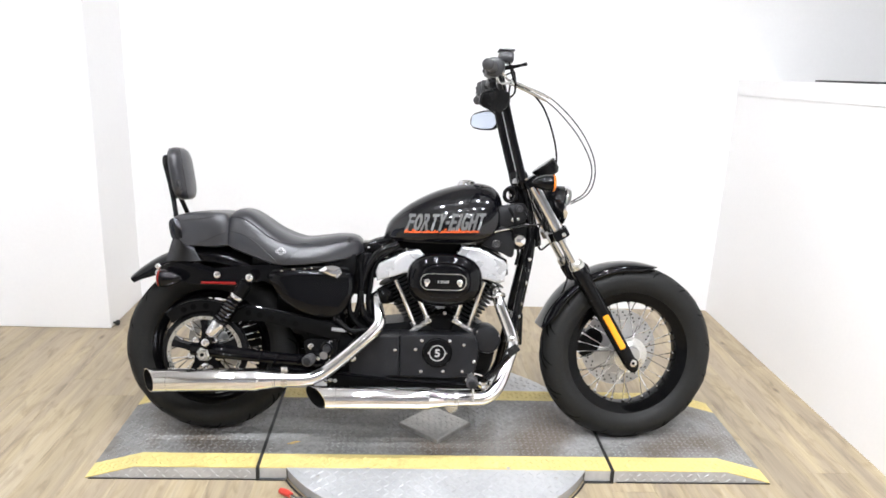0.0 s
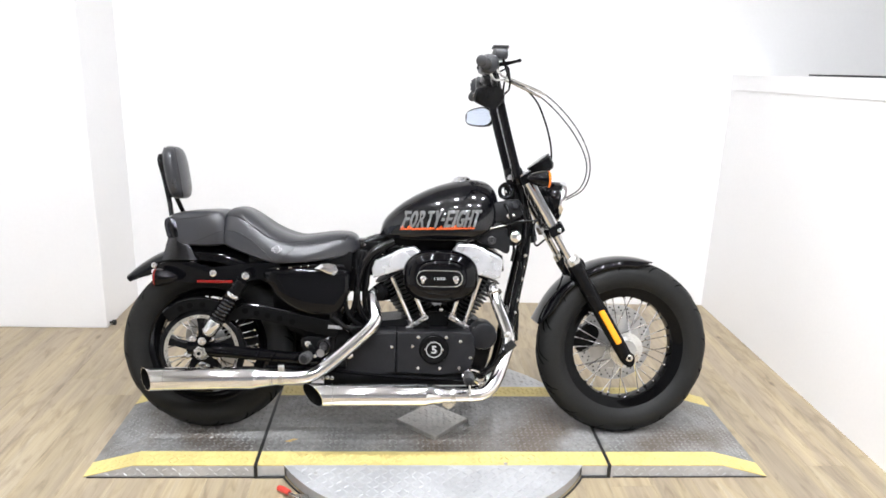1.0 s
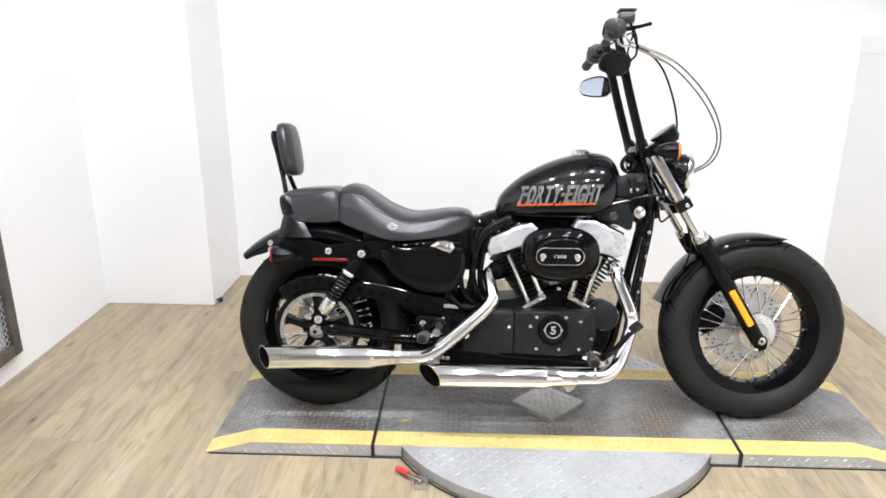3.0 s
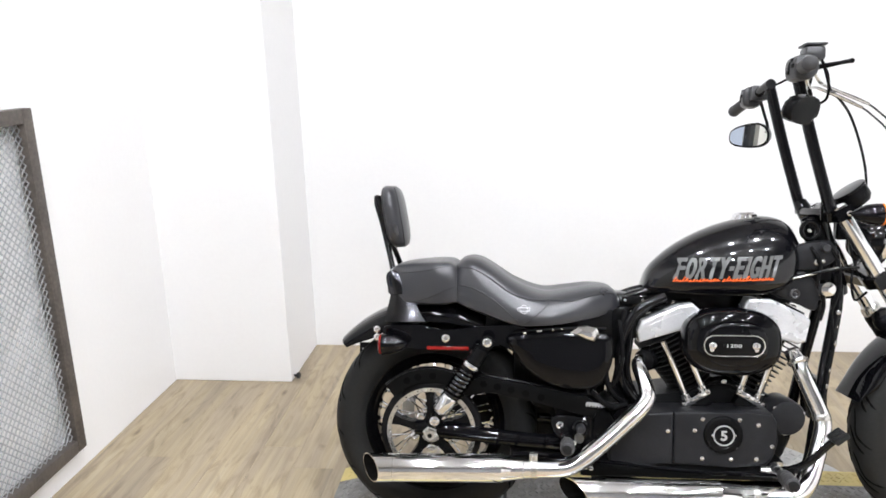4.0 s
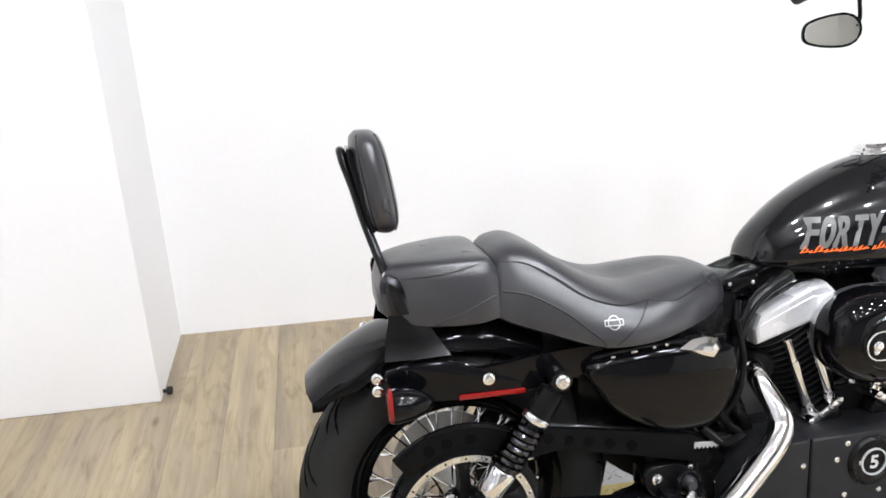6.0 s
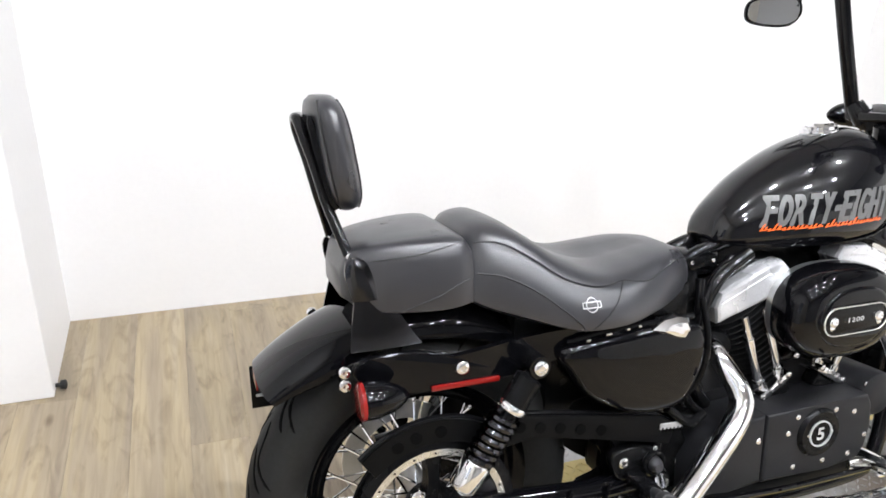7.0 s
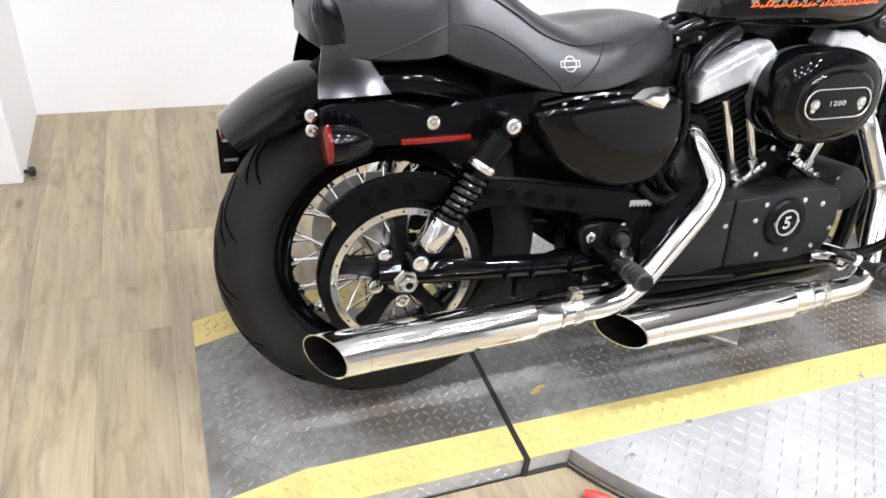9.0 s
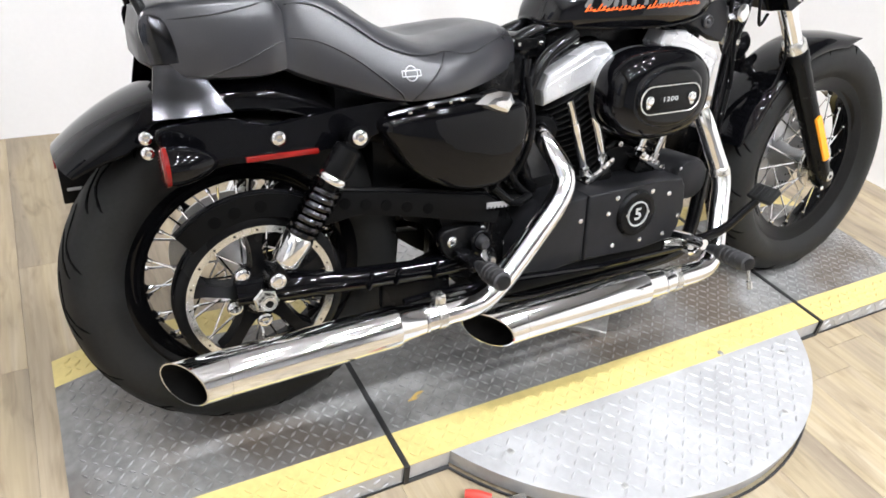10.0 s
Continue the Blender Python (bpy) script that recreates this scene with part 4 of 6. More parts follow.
part("plug", turn((0.336, -0.085, 0.842), (0.336, -0.112, 0.842), [(0, 0.012), (0.018, 0.012), (0.022, 0.009)], 16), M["housing"], coil)
mount = part("mount_cover", slab(rounded([(0.205, 0.712), (0.268, 0.776), (0.300, 0.764), (0.322, 0.736), (0.324, 0.676), (0.304, 0.668), (0.260, 0.694)], 2), -0.090, -0.052, 0.006), M["case"], bike, "dark grey engine mount cover")
part("boss", turn((0.259, -0.088, 0.714), (0.259, -0.104, 0.714), [(0, 0.015), (0.008, 0.014), (0.010, 0.011), (0.008, 0.006), (0.012, 0.003)], 20), M["housing"], mount, "round grey boss")
part("wiring_loop", tube([(0.307 + 0.022 * math.cos(a), -0.062, 0.890 + 0.024 * math.sin(a)) for a in np.linspace(0, 2 * math.pi, 25)], 0.0075, 10, 1), M["gloss"], bike, "black loop of wiring by the steering neck")
bolt(bike, 0.306, -0.062, 0.888, 0.006, DOME_ZINC)

# oil tank with its polished side, far side battery cover
TANK_SIDE = rounded([(-0.530, 0.600), (-0.512, 0.542), (-0.470, 0.492), (-0.385, 0.452), (-0.296, 0.451), (-0.260, 0.484), (-0.240, 0.545), (-0.246, 0.600), (-0.300, 0.614), (-0.360, 0.618)], 5)
OX = sum(x for x, z in TANK_SIDE) / len(TANK_SIDE)
OZ = sum(z for x, z in TANK_SIDE) / len(TANK_SIDE)
oil = part("oil_tank", loft([[(OX + (x - OX) * k, y, OZ + (z - OZ) * k) for x, z in TANK_SIDE] for y, k in ((-0.070, 0.97), (-0.140, 1.0), (-0.152, 0.990), (-0.160, 0.965), (-0.1655, 0.925), (-0.1685, 0.86), (-0.1705, 0.72), (-0.172, 0.5), (-0.1727, 0.25))]), M["paint"], bike, "gloss black oil tank side", smooth=60)
rail = part("seat_rail", tube([(-0.520, -0.146, 0.604), (-0.440, -0.154, 0.617), (-0.340, -0.156, 0.622), (-0.262, -0.146, 0.619)], 0.0055, 8), M["gloss"], bike, "black rail along the seat's edge")
# short zinc bars added to imitate the glints along the rail
for x, z, long in ((-0.486, 0.608, 0.004), (-0.446, 0.614, 0.006), (-0.408, 0.618, 0.003), (-0.384, 0.620, 0.003)):
    part("rail_glint", box(x - long, x + long, -0.1625, -0.1585, z - 0.0022, z + 0.0022, 0.001), M["zinc"], rail, "small bright bar standing in for a glint")
CAP = [(-0.364, 0.612), (-0.340, 0.628), (-0.312, 0.631), (-0.288, 0.626), (-0.279, 0.606), (-0.294, 0.584), (-0.322, 0.592), (-0.344, 0.602)]
part("oil_cap", loft([[(-0.312 + (x + 0.312) * k, y, 0.609 + (z - 0.609) * k) for x, z in CAP] for y, k in ((-0.110, 0.7), (-0.150, 1.0), (-0.168, 0.96), (-0.178, 0.62), (-0.180, 0.30))]), M["chrome"], bike, "chrome oil tank cap cover", smooth=12)
part("seat_pan", box(-0.60, -0.235, -0.105, 0.105, 0.590, 0.668, 0.012), M["satin"], bike, "black pan under the seat")
part("side_cover", slab(TANK_SIDE, 0.07, 0.165, 0.022, 4), M["paint"], bike, "gloss black side cover")
part("inner_box", box(-0.52, -0.275, -0.07, 0.07, 0.40, 0.62, 0.015), M["satin"], bike)
part("inner_fender", slab(rounded([(-0.345, 0.24), (-0.342, 0.31), (-0.362, 0.37), (-0.42, 0.43), (-0.43, 0.47), (-0.33, 0.46), (-0.30, 0.24)], 3), -0.065, 0.065, 0.01), M["plastic"], bike)
part("fender_lip", slab(rounded([(-0.462, 0.380), (-0.425, 0.366), (-0.404, 0.346), (-0.391, 0.324), (-0.389, 0.305), (-0.405, 0.291), (-0.446, 0.283), (-0.452, 0.240), (-0.300, 0.240), (-0.300, 0.450), (-0.462, 0.450)], 2), -0.073, -0.0655, 0.002), M["satin"], bike, "black inner fender edge with a rounded opening")
part("lower_cover", slab([(-0.398, 0.262), (-0.351, 0.227), (-0.300, 0.192), (-0.250, 0.180), (-0.230, 0.42), (-0.398, 0.44)], 0.100, 0.122, 0.005), M["plastic"], bike, "black lower cover on the far side")
part("solenoid", box(-0.272, -0.180, -0.060, 0.060, 0.515, 0.672, 0.014), M["satin"], bike, "black electrics ahead of the oil tank")
part("battery_tray", slab(rounded([(-0.555, 0.20), (-0.56, 0.40), (-0.50, 0.45), (-0.40, 0.45), (-0.395, 0.20)], 3), 0.105, 0.125, 0.006), M["plastic"], bike, "black tray on the far side")
part("lower_brace", slab([(-0.526, 0.278), (-0.378, 0.256), (-0.376, 0.190), (-0.527, 0.222)], -0.118, -0.098, 0.006), M["satin"], bike)

# ---- seat, pillion, backrest
SEAT_TOP = [(-0.690, 0.776), (-0.674, 0.802), (-0.645, 0.813), (-0.612, 0.808), (-0.574, 0.786), (-0.512, 0.745), (-0.431, 0.716), (-0.360, 0.722), (-0.300, 0.730), (-0.245, 0.727), (-0.222, 0.712), (-0.212, 0.690)]
SEAT_LOW = [(-0.690, 0.690), (-0.660, 0.674), (-0.602, 0.654), (-0.506, 0.628), (-0.440, 0.628), (-0.371, 0.634), (-0.255, 0.652), (-0.212, 0.672)]
SEAT_HALF = [(-0.690, 0.112), (-0.660, 0.130), (-0.60, 0.150), (-0.50, 0.178), (-0.42, 0.180), (-0.33, 0.150), (-0.27, 0.115), (-0.23, 0.085), (-0.212, 0.055)]


def seat_ring(x, shrink=1.0):
    z0, z1, w = at(SEAT_LOW, x), at(SEAT_TOP, x), at(SEAT_HALF, x)
    # the sides slope: narrow on top, wide below, with a rounded shoulder
    prof = [(0.86, 0.0), (0.985, 0.05), (1.0, 0.20), (0.97, 0.42), (0.90, 0.64), (0.80, 0.82), (0.66, 0.935), (0.45, 0.985), (0.2, 0.998)]
    dish = 0.012 if -0.56 < x < -0.3 else 0.0
    pts = [(w * a, z0 + (z1 - z0) * b) for a, b in prof] + [(0, z1 - dish * 0.4)]
    return [Vector((x, -y, z)) for y, z in pts] + [Vector((x, y, z)) for y, z in reversed(pts[:-1])]


def seat_side(x, b):
    prof = [(0.0, 0.86), (0.05, 0.985), (0.20, 1.0), (0.42, 0.97), (0.64, 0.90), (0.82, 0.80), (0.935, 0.66), (1.0, 0.3)]
    z0, z1, w = at(SEAT_LOW, x), at(SEAT_TOP, x), at(SEAT_HALF, x)
    return Vector((x, -w * at(prof, b) - 0.0008, z0 + (z1 - z0) * b))


seat = part("seat", loft([seat_ring(x) for x in np.linspace(-0.690, -0.212, 44)]), M["leather"], bike, "black vinyl rider's seat with stitched seams")
part("seam", tube([seat_side(x, b) for x, b in ((-0.672, 0.84), (-0.63, 0.80), (-0.58, 0.76), (-0.53, 0.72), (-0.48, 0.74), (-0.44, 0.80), (-0.41, 0.84), (-0.36, 0.70), (-0.31, 0.74), (-0.26, 0.78), (-0.23, 0.78))], 0.0016, 5, 5), M["piping"], seat)
part("seam", tube([seat_side(x, b) for x, b in ((-0.672, 0.46), (-0.63, 0.45), (-0.58, 0.40), (-0.54, 0.30), (-0.51, 0.16), (-0.50, 0.04))], 0.0016, 5, 5), M["piping"], seat)
part("seam", tube([seat_side(x, b) for x, b in ((-0.41, 0.84), (-0.44, 0.50), (-0.47, 0.22), (-0.49, 0.04))], 0.0013, 5, 5), M["piping"], seat)
# emblem on the seat's flank: a ring with a bar across
em = bmesh.new()
c0 = Vector((-0.489, 0, 0.676))
for k in range(20):
    a0, a1 = 2 * math.pi * k / 20, 2 * math.pi * (k + 1) / 20
    add_tube(em, [c0 + Vector((0.0105 * math.cos(a0), 0, 0.0115 * math.sin(a0))), c0 + Vector((0.0105 * math.cos(a1), 0, 0.0115 * math.sin(a1)))], 0.0010, 4, 1)
for dz in (-0.0045, 0.0045):
    add_tube(em, [c0 + Vector((-0.0165, 0, dz)), c0 + Vector((0.0165, 0, dz))], 0.0010, 4, 1)
for dx in (-0.0165, 0.0165):
    add_tube(em, [c0 + Vector((dx, 0, -0.0045)), c0 + Vector((dx, 0, 0.0045))], 0.0011, 4, 1)
for v in em.verts:
    b = (v.co.z - at(SEAT_LOW, v.co.x)) / (at(SEAT_TOP, v.co.x) - at(SEAT_LOW, v.co.x))
    v.co.y += seat_side(v.co.x, b).y
part("emblem", em, M["white_mark"], seat, "small grey ring-and-bar emblem")

PIL_TOP = [(-0.888, 0.748), (-0.878, 0.776), (-0.852, 0.790), (-0.78, 0.800), (-0.715, 0.802), (-0.690, 0.796), (-0.679, 0.782)]
PIL_LOW = [(-0.888, 0.705), (-0.85, 0.684), (-0.80, 0.678), (-0.72, 0.678), (-0.679, 0.684)]
PIL_HALF = [(-0.888, 0.066), (-0.872, 0.088), (-0.83, 0.108), (-0.75, 0.126), (-0.70, 0.127), (-0.679, 0.120)]


def pillion_ring(x):
    z0, z1, w = at(PIL_LOW, x), at(PIL_TOP, x), at(PIL_HALF, x)
    prof = [(0.86, 0.0), (0.98, 0.05), (1.0, 0.25), (0.99, 0.5), (0.965, 0.72), (0.925, 0.88), (0.86, 0.955), (0.74, 0.985), (0.4, 0.997)]
    pts = [(w * a, z0 + (z1 - z0) * b) for a, b in prof] + [(0, z1)]
    return [Vector((x, -y, z)) for y, z in pts] + [Vector((x, y, z)) for y, z in reversed(pts[:-1])]


pillion = part("pillion_seat", loft([pillion_ring(x) for x in np.linspace(-0.888, -0.679, 26)]), M["leather"], bike, "black vinyl pillion seat")


def pillion_side(x, b, w=0.88):
    return Vector((x, -at(PIL_HALF, x) * w - 0.0006, at(PIL_LOW, x) + (at(PIL_TOP, x) - at(PIL_LOW, x)) * b))


part("seam", tube([pillion_side(x, b, w) for x, b, w in ((-0.872, 0.80, 0.950), (-0.82, 0.79, 0.951), (-0.77, 0.81, 0.946), (-0.73, 0.87, 0.930), (-0.692, 0.95, 0.872))], 0.0014, 5, 5), M["piping"], pillion)
part("seam", tube([pillion_side(x, b, w) for x, b, w in ((-0.80, 0.06, 0.985), (-0.75, 0.22, 1.0), (-0.71, 0.36, 0.998), (-0.684, 0.46, 0.992))], 0.0013, 5, 5), M["piping"], pillion)


def pad_ring(f, grow=1.0):
    """A ring of the backrest pad at a share f of its height, leaning back."""
    z = 0.838 + 0.184 * f
    xc = -0.860 - 0.030 * f
    e = math.sqrt(max(0.0, 1 - abs(2 * f - 1) ** 3.4))
    thick, half = 0.034 * (0.46 + 0.54 * e), 0.094 * (0.45 + 0.55 * e)
    ring = []
    for k in range(32):
        a = 2 * math.pi * k / 32
        c, s = math.cos(a), math.sin(a)
        ring.append(Vector((xc + thick * grow * math.copysign(abs(c) ** (1.0 if c > 0 else 0.8), c), 0.022 + half * grow * math.copysign(abs(s) ** 0.95, s), z)))
    return ring


pad = part("backrest_pad", loft([pad_ring(f) for f in np.linspace(0.0, 1.0, 21)]), M["leather"], bike, "black vinyl backrest pad with piped edges", smooth=60)
for k in (21, 28):
    part("piping", tube([pad_ring(f, 1.004)[k] for f in np.linspace(0.03, 0.97, 12)], 0.0018, 5, 2), M["piping"], pad)
half_hoop = [(-0.862, 0.096, 0.738), (-0.872, 0.078, 0.772), (-0.884, 0.056, 0.812), (-0.897, 0.040, 0.855), (-0.912, 0.034, 0.915), (-0.926, 0.030, 0.962), (-0.931, 0.016, 0.984)]
hoop = [(x, 0.018 - y, z) for x, y, z in half_hoop] + [(-0.932, 0.018, 0.988)] + [(x, 0.018 + y, z) for x, y, z in reversed(half_hoop)]
bar = part("sissy_bar", tube(hoop, 0.0085, 12), M["gloss"], bike, "bent black backrest bar")
for s in (-1, 1):
    bolt(bar, -0.871, -0.070 if s < 0 else 0.090, 0.772, 0.007)
for s in (-1, 1):
    part("collar", turn((-0.861, 0.018 + s * 0.097, 0.742), (-0.866, 0.018 + s * 0.089, 0.756), [(0, 0.0105), (0.004, 0.0115), (0.010, 0.0115), (0.013, 0.010)], 16), M["chrome"], bar, "chrome collar")
part("pad_plate", slab(rounded([(-0.922, 0.980), (-0.908, 0.980), (-0.878, 0.862), (-0.892, 0.852)], 3), -0.036, 0.078, 0.002), M["gloss"], bar)


def turn_signal(x, y, z, way, lens, size, name, label):
    """A bullet lamp pointing along x, its lens at the back or front end."""
    body = part(name, turn((x, y, z), (x - way, y, z), [(0, 0.99 * size), (0.008, size), (0.022, 0.96 * size), (0.040, 0.82 * size), (0.056, 0.58 * size), (0.066, 0.34 * size), (0.071, 0.12 * size)], 24), M["paint"], bike, label)
    part("lens", turn((x + way * 0.009, y, z), (x - way, y, z), [(0, 0.82 * size), (0.003, 0.97 * size), (0.0085, 1.0 * size)], 24), lens, body)
    part("stem", turn((x - way * 0.025, y * 0.6, z), (x - way * 0.025, y, z), [(0, 0.010), (abs(y) * 0.4, 0.010)], 12), M["gloss"], body)
    return body


for s in (-1, 1):
    turn_signal(-0.885 if s < 0 else -0.870, -0.185 if s < 0 else 0.150, 0.576, -1, M["red"], 0.030, "rear_turn_signal", "black bullet turn signal with a red lens")
    turn_signal(0.432, s * 0.19, 0.936, 1, M["orange_lens"], 0.029, "front_turn_signal", "black bullet turn signal with an amber lens")
    for z in (0.590, 0.612):
        bolt(bike, -0.905, s * 0.15, z, 0.010)
plate = part("plate_bracket", box(-1.027, -0.86, 0.176, 0.182, 0.420, 0.508, 0.002), M["satin"], bike, "black side-mounted number plate bracket with slots")
for z in (0.486, 0.447):
    for x in (-1.018, -0.93):
        part("slot", box(x, x + 0.026, 0.1745, 0.177, z - 0.003, z + 0.003, 0.001), M["white_mark"], plate)
part("plate_arm", tube([(-0.90, 0.172, 0.45), (-0.84, 0.168, 0.40), (-0.77, 0.160, 0.33)], 0.009, 10), M["satin"], plate)
part("tail_reflector", box(-1.0295, -1.0262, -0.022, 0.034, 0.546, 0.566, 0.001), M["red"], bike, "red tail reflector")

# ---- fuel tank
TANK_TOP = [(-0.142, 0.735), (-0.132, 0.768), (-0.108, 0.800), (-0.044, 0.852), (0.058, 0.902), (0.161, 0.927), (0.225, 0.925), (0.262, 0.905), (0.284, 0.865), (0.288, 0.830)]
TANK_LOW = [(-0.142, 0.722), (-0.10, 0.716), (0.019, 0.712), (0.15, 0.716), (0.220, 0.730), (0.262, 0.760), (0.288, 0.800)]
TANK_HALF = [(-0.142, 0.040), (-0.125, 0.058), (-0.08, 0.078), (0.0, 0.104), (0.10, 0.124), (0.18, 0.124), (0.24, 0.110), (0.275, 0.085), (0.288, 0.055)]


def tank_ring(x):
    z0, z1, w = at(TANK_LOW, x), at(TANK_TOP, x), at(TANK_HALF, x)
    prof = [(0.55, 0.0), (0.90, 0.01), (0.985, 0.06), (1.0, 0.16), (0.995, 0.30), (0.97, 0.45), (0.89, 0.60), (0.76, 0.74), (0.58, 0.86), (0.38, 0.945), (0.19, 0.987)]
    pts = [(w * a, z0 + (z1 - z0) * b) for a, b in prof] + [(0, z1)]
    return [Vector((x, -y, z)) for y, z in pts] + [Vector((x, y, z)) for y, z in reversed(pts[:-1])]


TANK_PROF = [(0.0, 0.80), (0.01, 0.90), (0.06, 0.985), (0.16, 1.0), (0.30, 0.995), (0.45, 0.97), (0.60, 0.89), (0.74, 0.76), (0.86, 0.58)]


def on_tank(x, z, lift):
    b = (z - at(TANK_LOW, x)) / (at(TANK_TOP, x) - at(TANK_LOW, x))
    return Vector((x, -at(TANK_HALF, x) * at(TANK_PROF, b) - lift, z))


tank = part("fuel_tank", loft([tank_ring(x) for x in np.linspace(-0.142, 0.288, 48)]), M["deep_paint"], bike, "gloss black fuel tank with grey lettering", smooth=60)
# heavy, narrow, slanted letters, each set to its own width
WIDTHS = [1.0, 1.0, 1.05, 0.92, 1.0, 0.5, 0.92, 0.5, 1.02, 1.02, 0.92]
reach = sum(WIDTHS) + 0.06 * (len(WIDTHS) - 1)
pen = 0.0
for letter, width in zip("FORTY-EIGHT", WIDTHS):
    glyph = bmesh.new()
    thick = 0.08 if letter == "R" else 0.17
    for layer, push in enumerate((-0.5, 0.0, 0.5)):
        one = written(letter, offset=0.022)
        for v in one.verts:
            high = 0.38 + 0.20 * v.co.y if letter == "-" else v.co.y
            along = (pen + thick / 2 + (width - thick) * v.co.x + thick * push) / reach
            v.co = on_tank(-0.070 + 0.272 * along + 0.016 * high, 0.7525 + 0.060 * high + 0.011 * along, 0.0013 + 0.0003 * layer)
        me = bpy.data.meshes.new("layer")
        one.to_mesh(me)
        one.free()
        glyph.from_mesh(me)
        bpy.data.meshes.remove(me)
    part("letter", glyph, M["grey_decal"], tank, smooth=0)
    pen += width + 0.06
# orange script over their feet, drawn as plain slanted strokes
random.seed(4)
x = -0.070
n = 0
while x < 0.186:
    w = 0.0026 + 0.0030 * random.random()
    h = 0.0150 if n in (0, 3, 15, 21) else 0.0062 + 0.0040 * random.random()
    zb = 0.7455 + 0.011 * (x + 0.066) / 0.28 + 0.0010 * math.sin(n * 2.1)
    shape = [(x - 0.001, zb), (x + w, zb + 0.0005), (x + w + h * 0.55, zb + h), (x + h * 0.55, zb + h * 0.92)]
    tail = [(x, zb + 0.0004), (x + w + 0.0060, zb + 0.0022), (x + w + 0.0060, zb + 0.0040), (x, zb + 0.0022)]
    for k, poly in enumerate((shape, tail)):
        stroke = bmesh.new()
        stroke.faces.new([stroke.verts.new(on_tank(px, pz, 0.0028 + 0.0006 * k)) for px, pz in poly])
        part("script_mark", stroke, M["orange"], tank, smooth=0)
    x += w + (0.0110 if n == 13 else 0.0044)
    n += 1
cap = part("fuel_cap", turn((0.152, 0.012, 0.918), (0.148, 0.012, 1.0), [(0, 0.040), (0.006, 0.040), (0.008, 0.034), (0.014, 0.034), (0.016, 0.030), (0.021, 0.026), (0.0225, 0.012)], 28), M["chrome"], tank, "chrome fuel cap")
part("tank_edge", tube([(x, -at(TANK_HALF, x) * 0.9 - 0.004, at(TANK_LOW, x) + 0.002) for x in np.linspace(-0.13, 0.25, 14)], 0.0035, 6, 1), M["paint"], tank)

# ---- engine
part("crankcase", slab(rounded([(-0.26, 0.20), (-0.27, 0.34), (-0.20, 0.40), (-0.06, 0.42), (0.03, 0.445), (0.12, 0.445), (0.22, 0.41), (0.27, 0.34), (0.24, 0.22), (0.10, 0.185), (-0.15, 0.185)], 4), -0.060, 0.115, 0.02), M["wrinkle"], bike, "black crankcase")
SPROCKET = [(-0.250, 0.246), (-0.252, 0.312), (-0.215, 0.366), (-0.180, 0.384), (-0.0768, 0.391), (-0.0768, 0.243), (-0.16, 0.240)]
CAM = [(-0.0752, 0.243), (-0.0752, 0.391), (0.10, 0.393), (0.186, 0.392), (0.198, 0.370), (0.203, 0.318), (0.192, 0.272), (0.174, 0.247), (0.08, 0.241)]
part("sprocket_cover", slab(SPROCKET, -0.158, -0.05, 0.007), M["case"], bike, "dark grey sprocket cover")
cam_cover = part("cam_cover", slab(CAM, -0.160, -0.05, 0.007), M["case"], bike, "dark grey satin cam cover")
for x, z in ((-0.020, 0.342), (0.001, 0.374), (0.099, 0.374), (0.149, 0.361), (0.001, 0.264), (0.078, 0.264), (0.146, 0.266), (0.186, 0.302)):
    bolt(cam_cover, x, -0.159, z, 0.0062)
bolt(bike, -0.092, -0.157, 0.338, 0.0062)
bolt(bike, -0.238, -0.155, 0.306, 0.012)
timer = part("timer_cover", turn((0.056, -0.156, 0.332), (0.056, -0.25, 0.332), [(0, 0.054), (0.008, 0.052), (0.013, 0.047), (0.013, 0.036), (0.011, 0.034), (0.011, 0.002)], 36), M["satin"], cam_cover, "round black timer cover with a numeral badge")
part("badge_ring", round_wheel([(0.0285, -0.002), (0.0285, 0.001), (0.0255, 0.001), (0.0255, -0.002)], 40), M["white_mark"], cam_cover, "silver badge ring", m=Matrix.Translation((0.056, -0.168, 0.332)))
five = written("5", offset=0.03)
for v in five.verts:
    v.co = Vector((0.047 + 0.018 * v.co.x, -0.1688, 0.318 + 0.028 * v.co.y))
part("numeral", five, M["white_mark"], cam_cover, smooth=0)
for s in (-1, 1):
    bolt(cam_cover, 0.056 + 0.030 * s, -0.167, 0.332, 0.004)
oil_cover = part("oil_filter", turn((0.232, -0.04, 0.376), (0.232, -0.3, 0.376), [(0, 0.046), (0.040, 0.048), (0.092, 0.050), (0.101, 0.046), (0.104, 0.038), (0.105, 0.01)], 32), M["case"], bike, "round dark grey cover ahead of the engine")
for a in (20, 140, 260):
    bolt(oil_cover, 0.232 + 0.043 * math.cos(radians(a)), -0.138, 0.376 + 0.043 * math.sin(radians(a)), 0.0058)


def fin_ring(w, d, y):
    ring = []
    for k in range(24):
        a = 2 * math.pi * k / 24
        c, s = math.cos(a), math.sin(a)
        ring.append(Vector((w * math.copysign(abs(c) ** 0.75, c), d * math.copysign(abs(s) ** 0.75, s), y)))
    return ring


FIN = finish(loft([fin_ring(0.97, 0.97, 0), fin_ring(1, 1, 0.0012), fin_ring(1, 1, 0.0036), fin_ring(0.97, 0.97, 0.0048)]), "fin", M["wrinkle"])


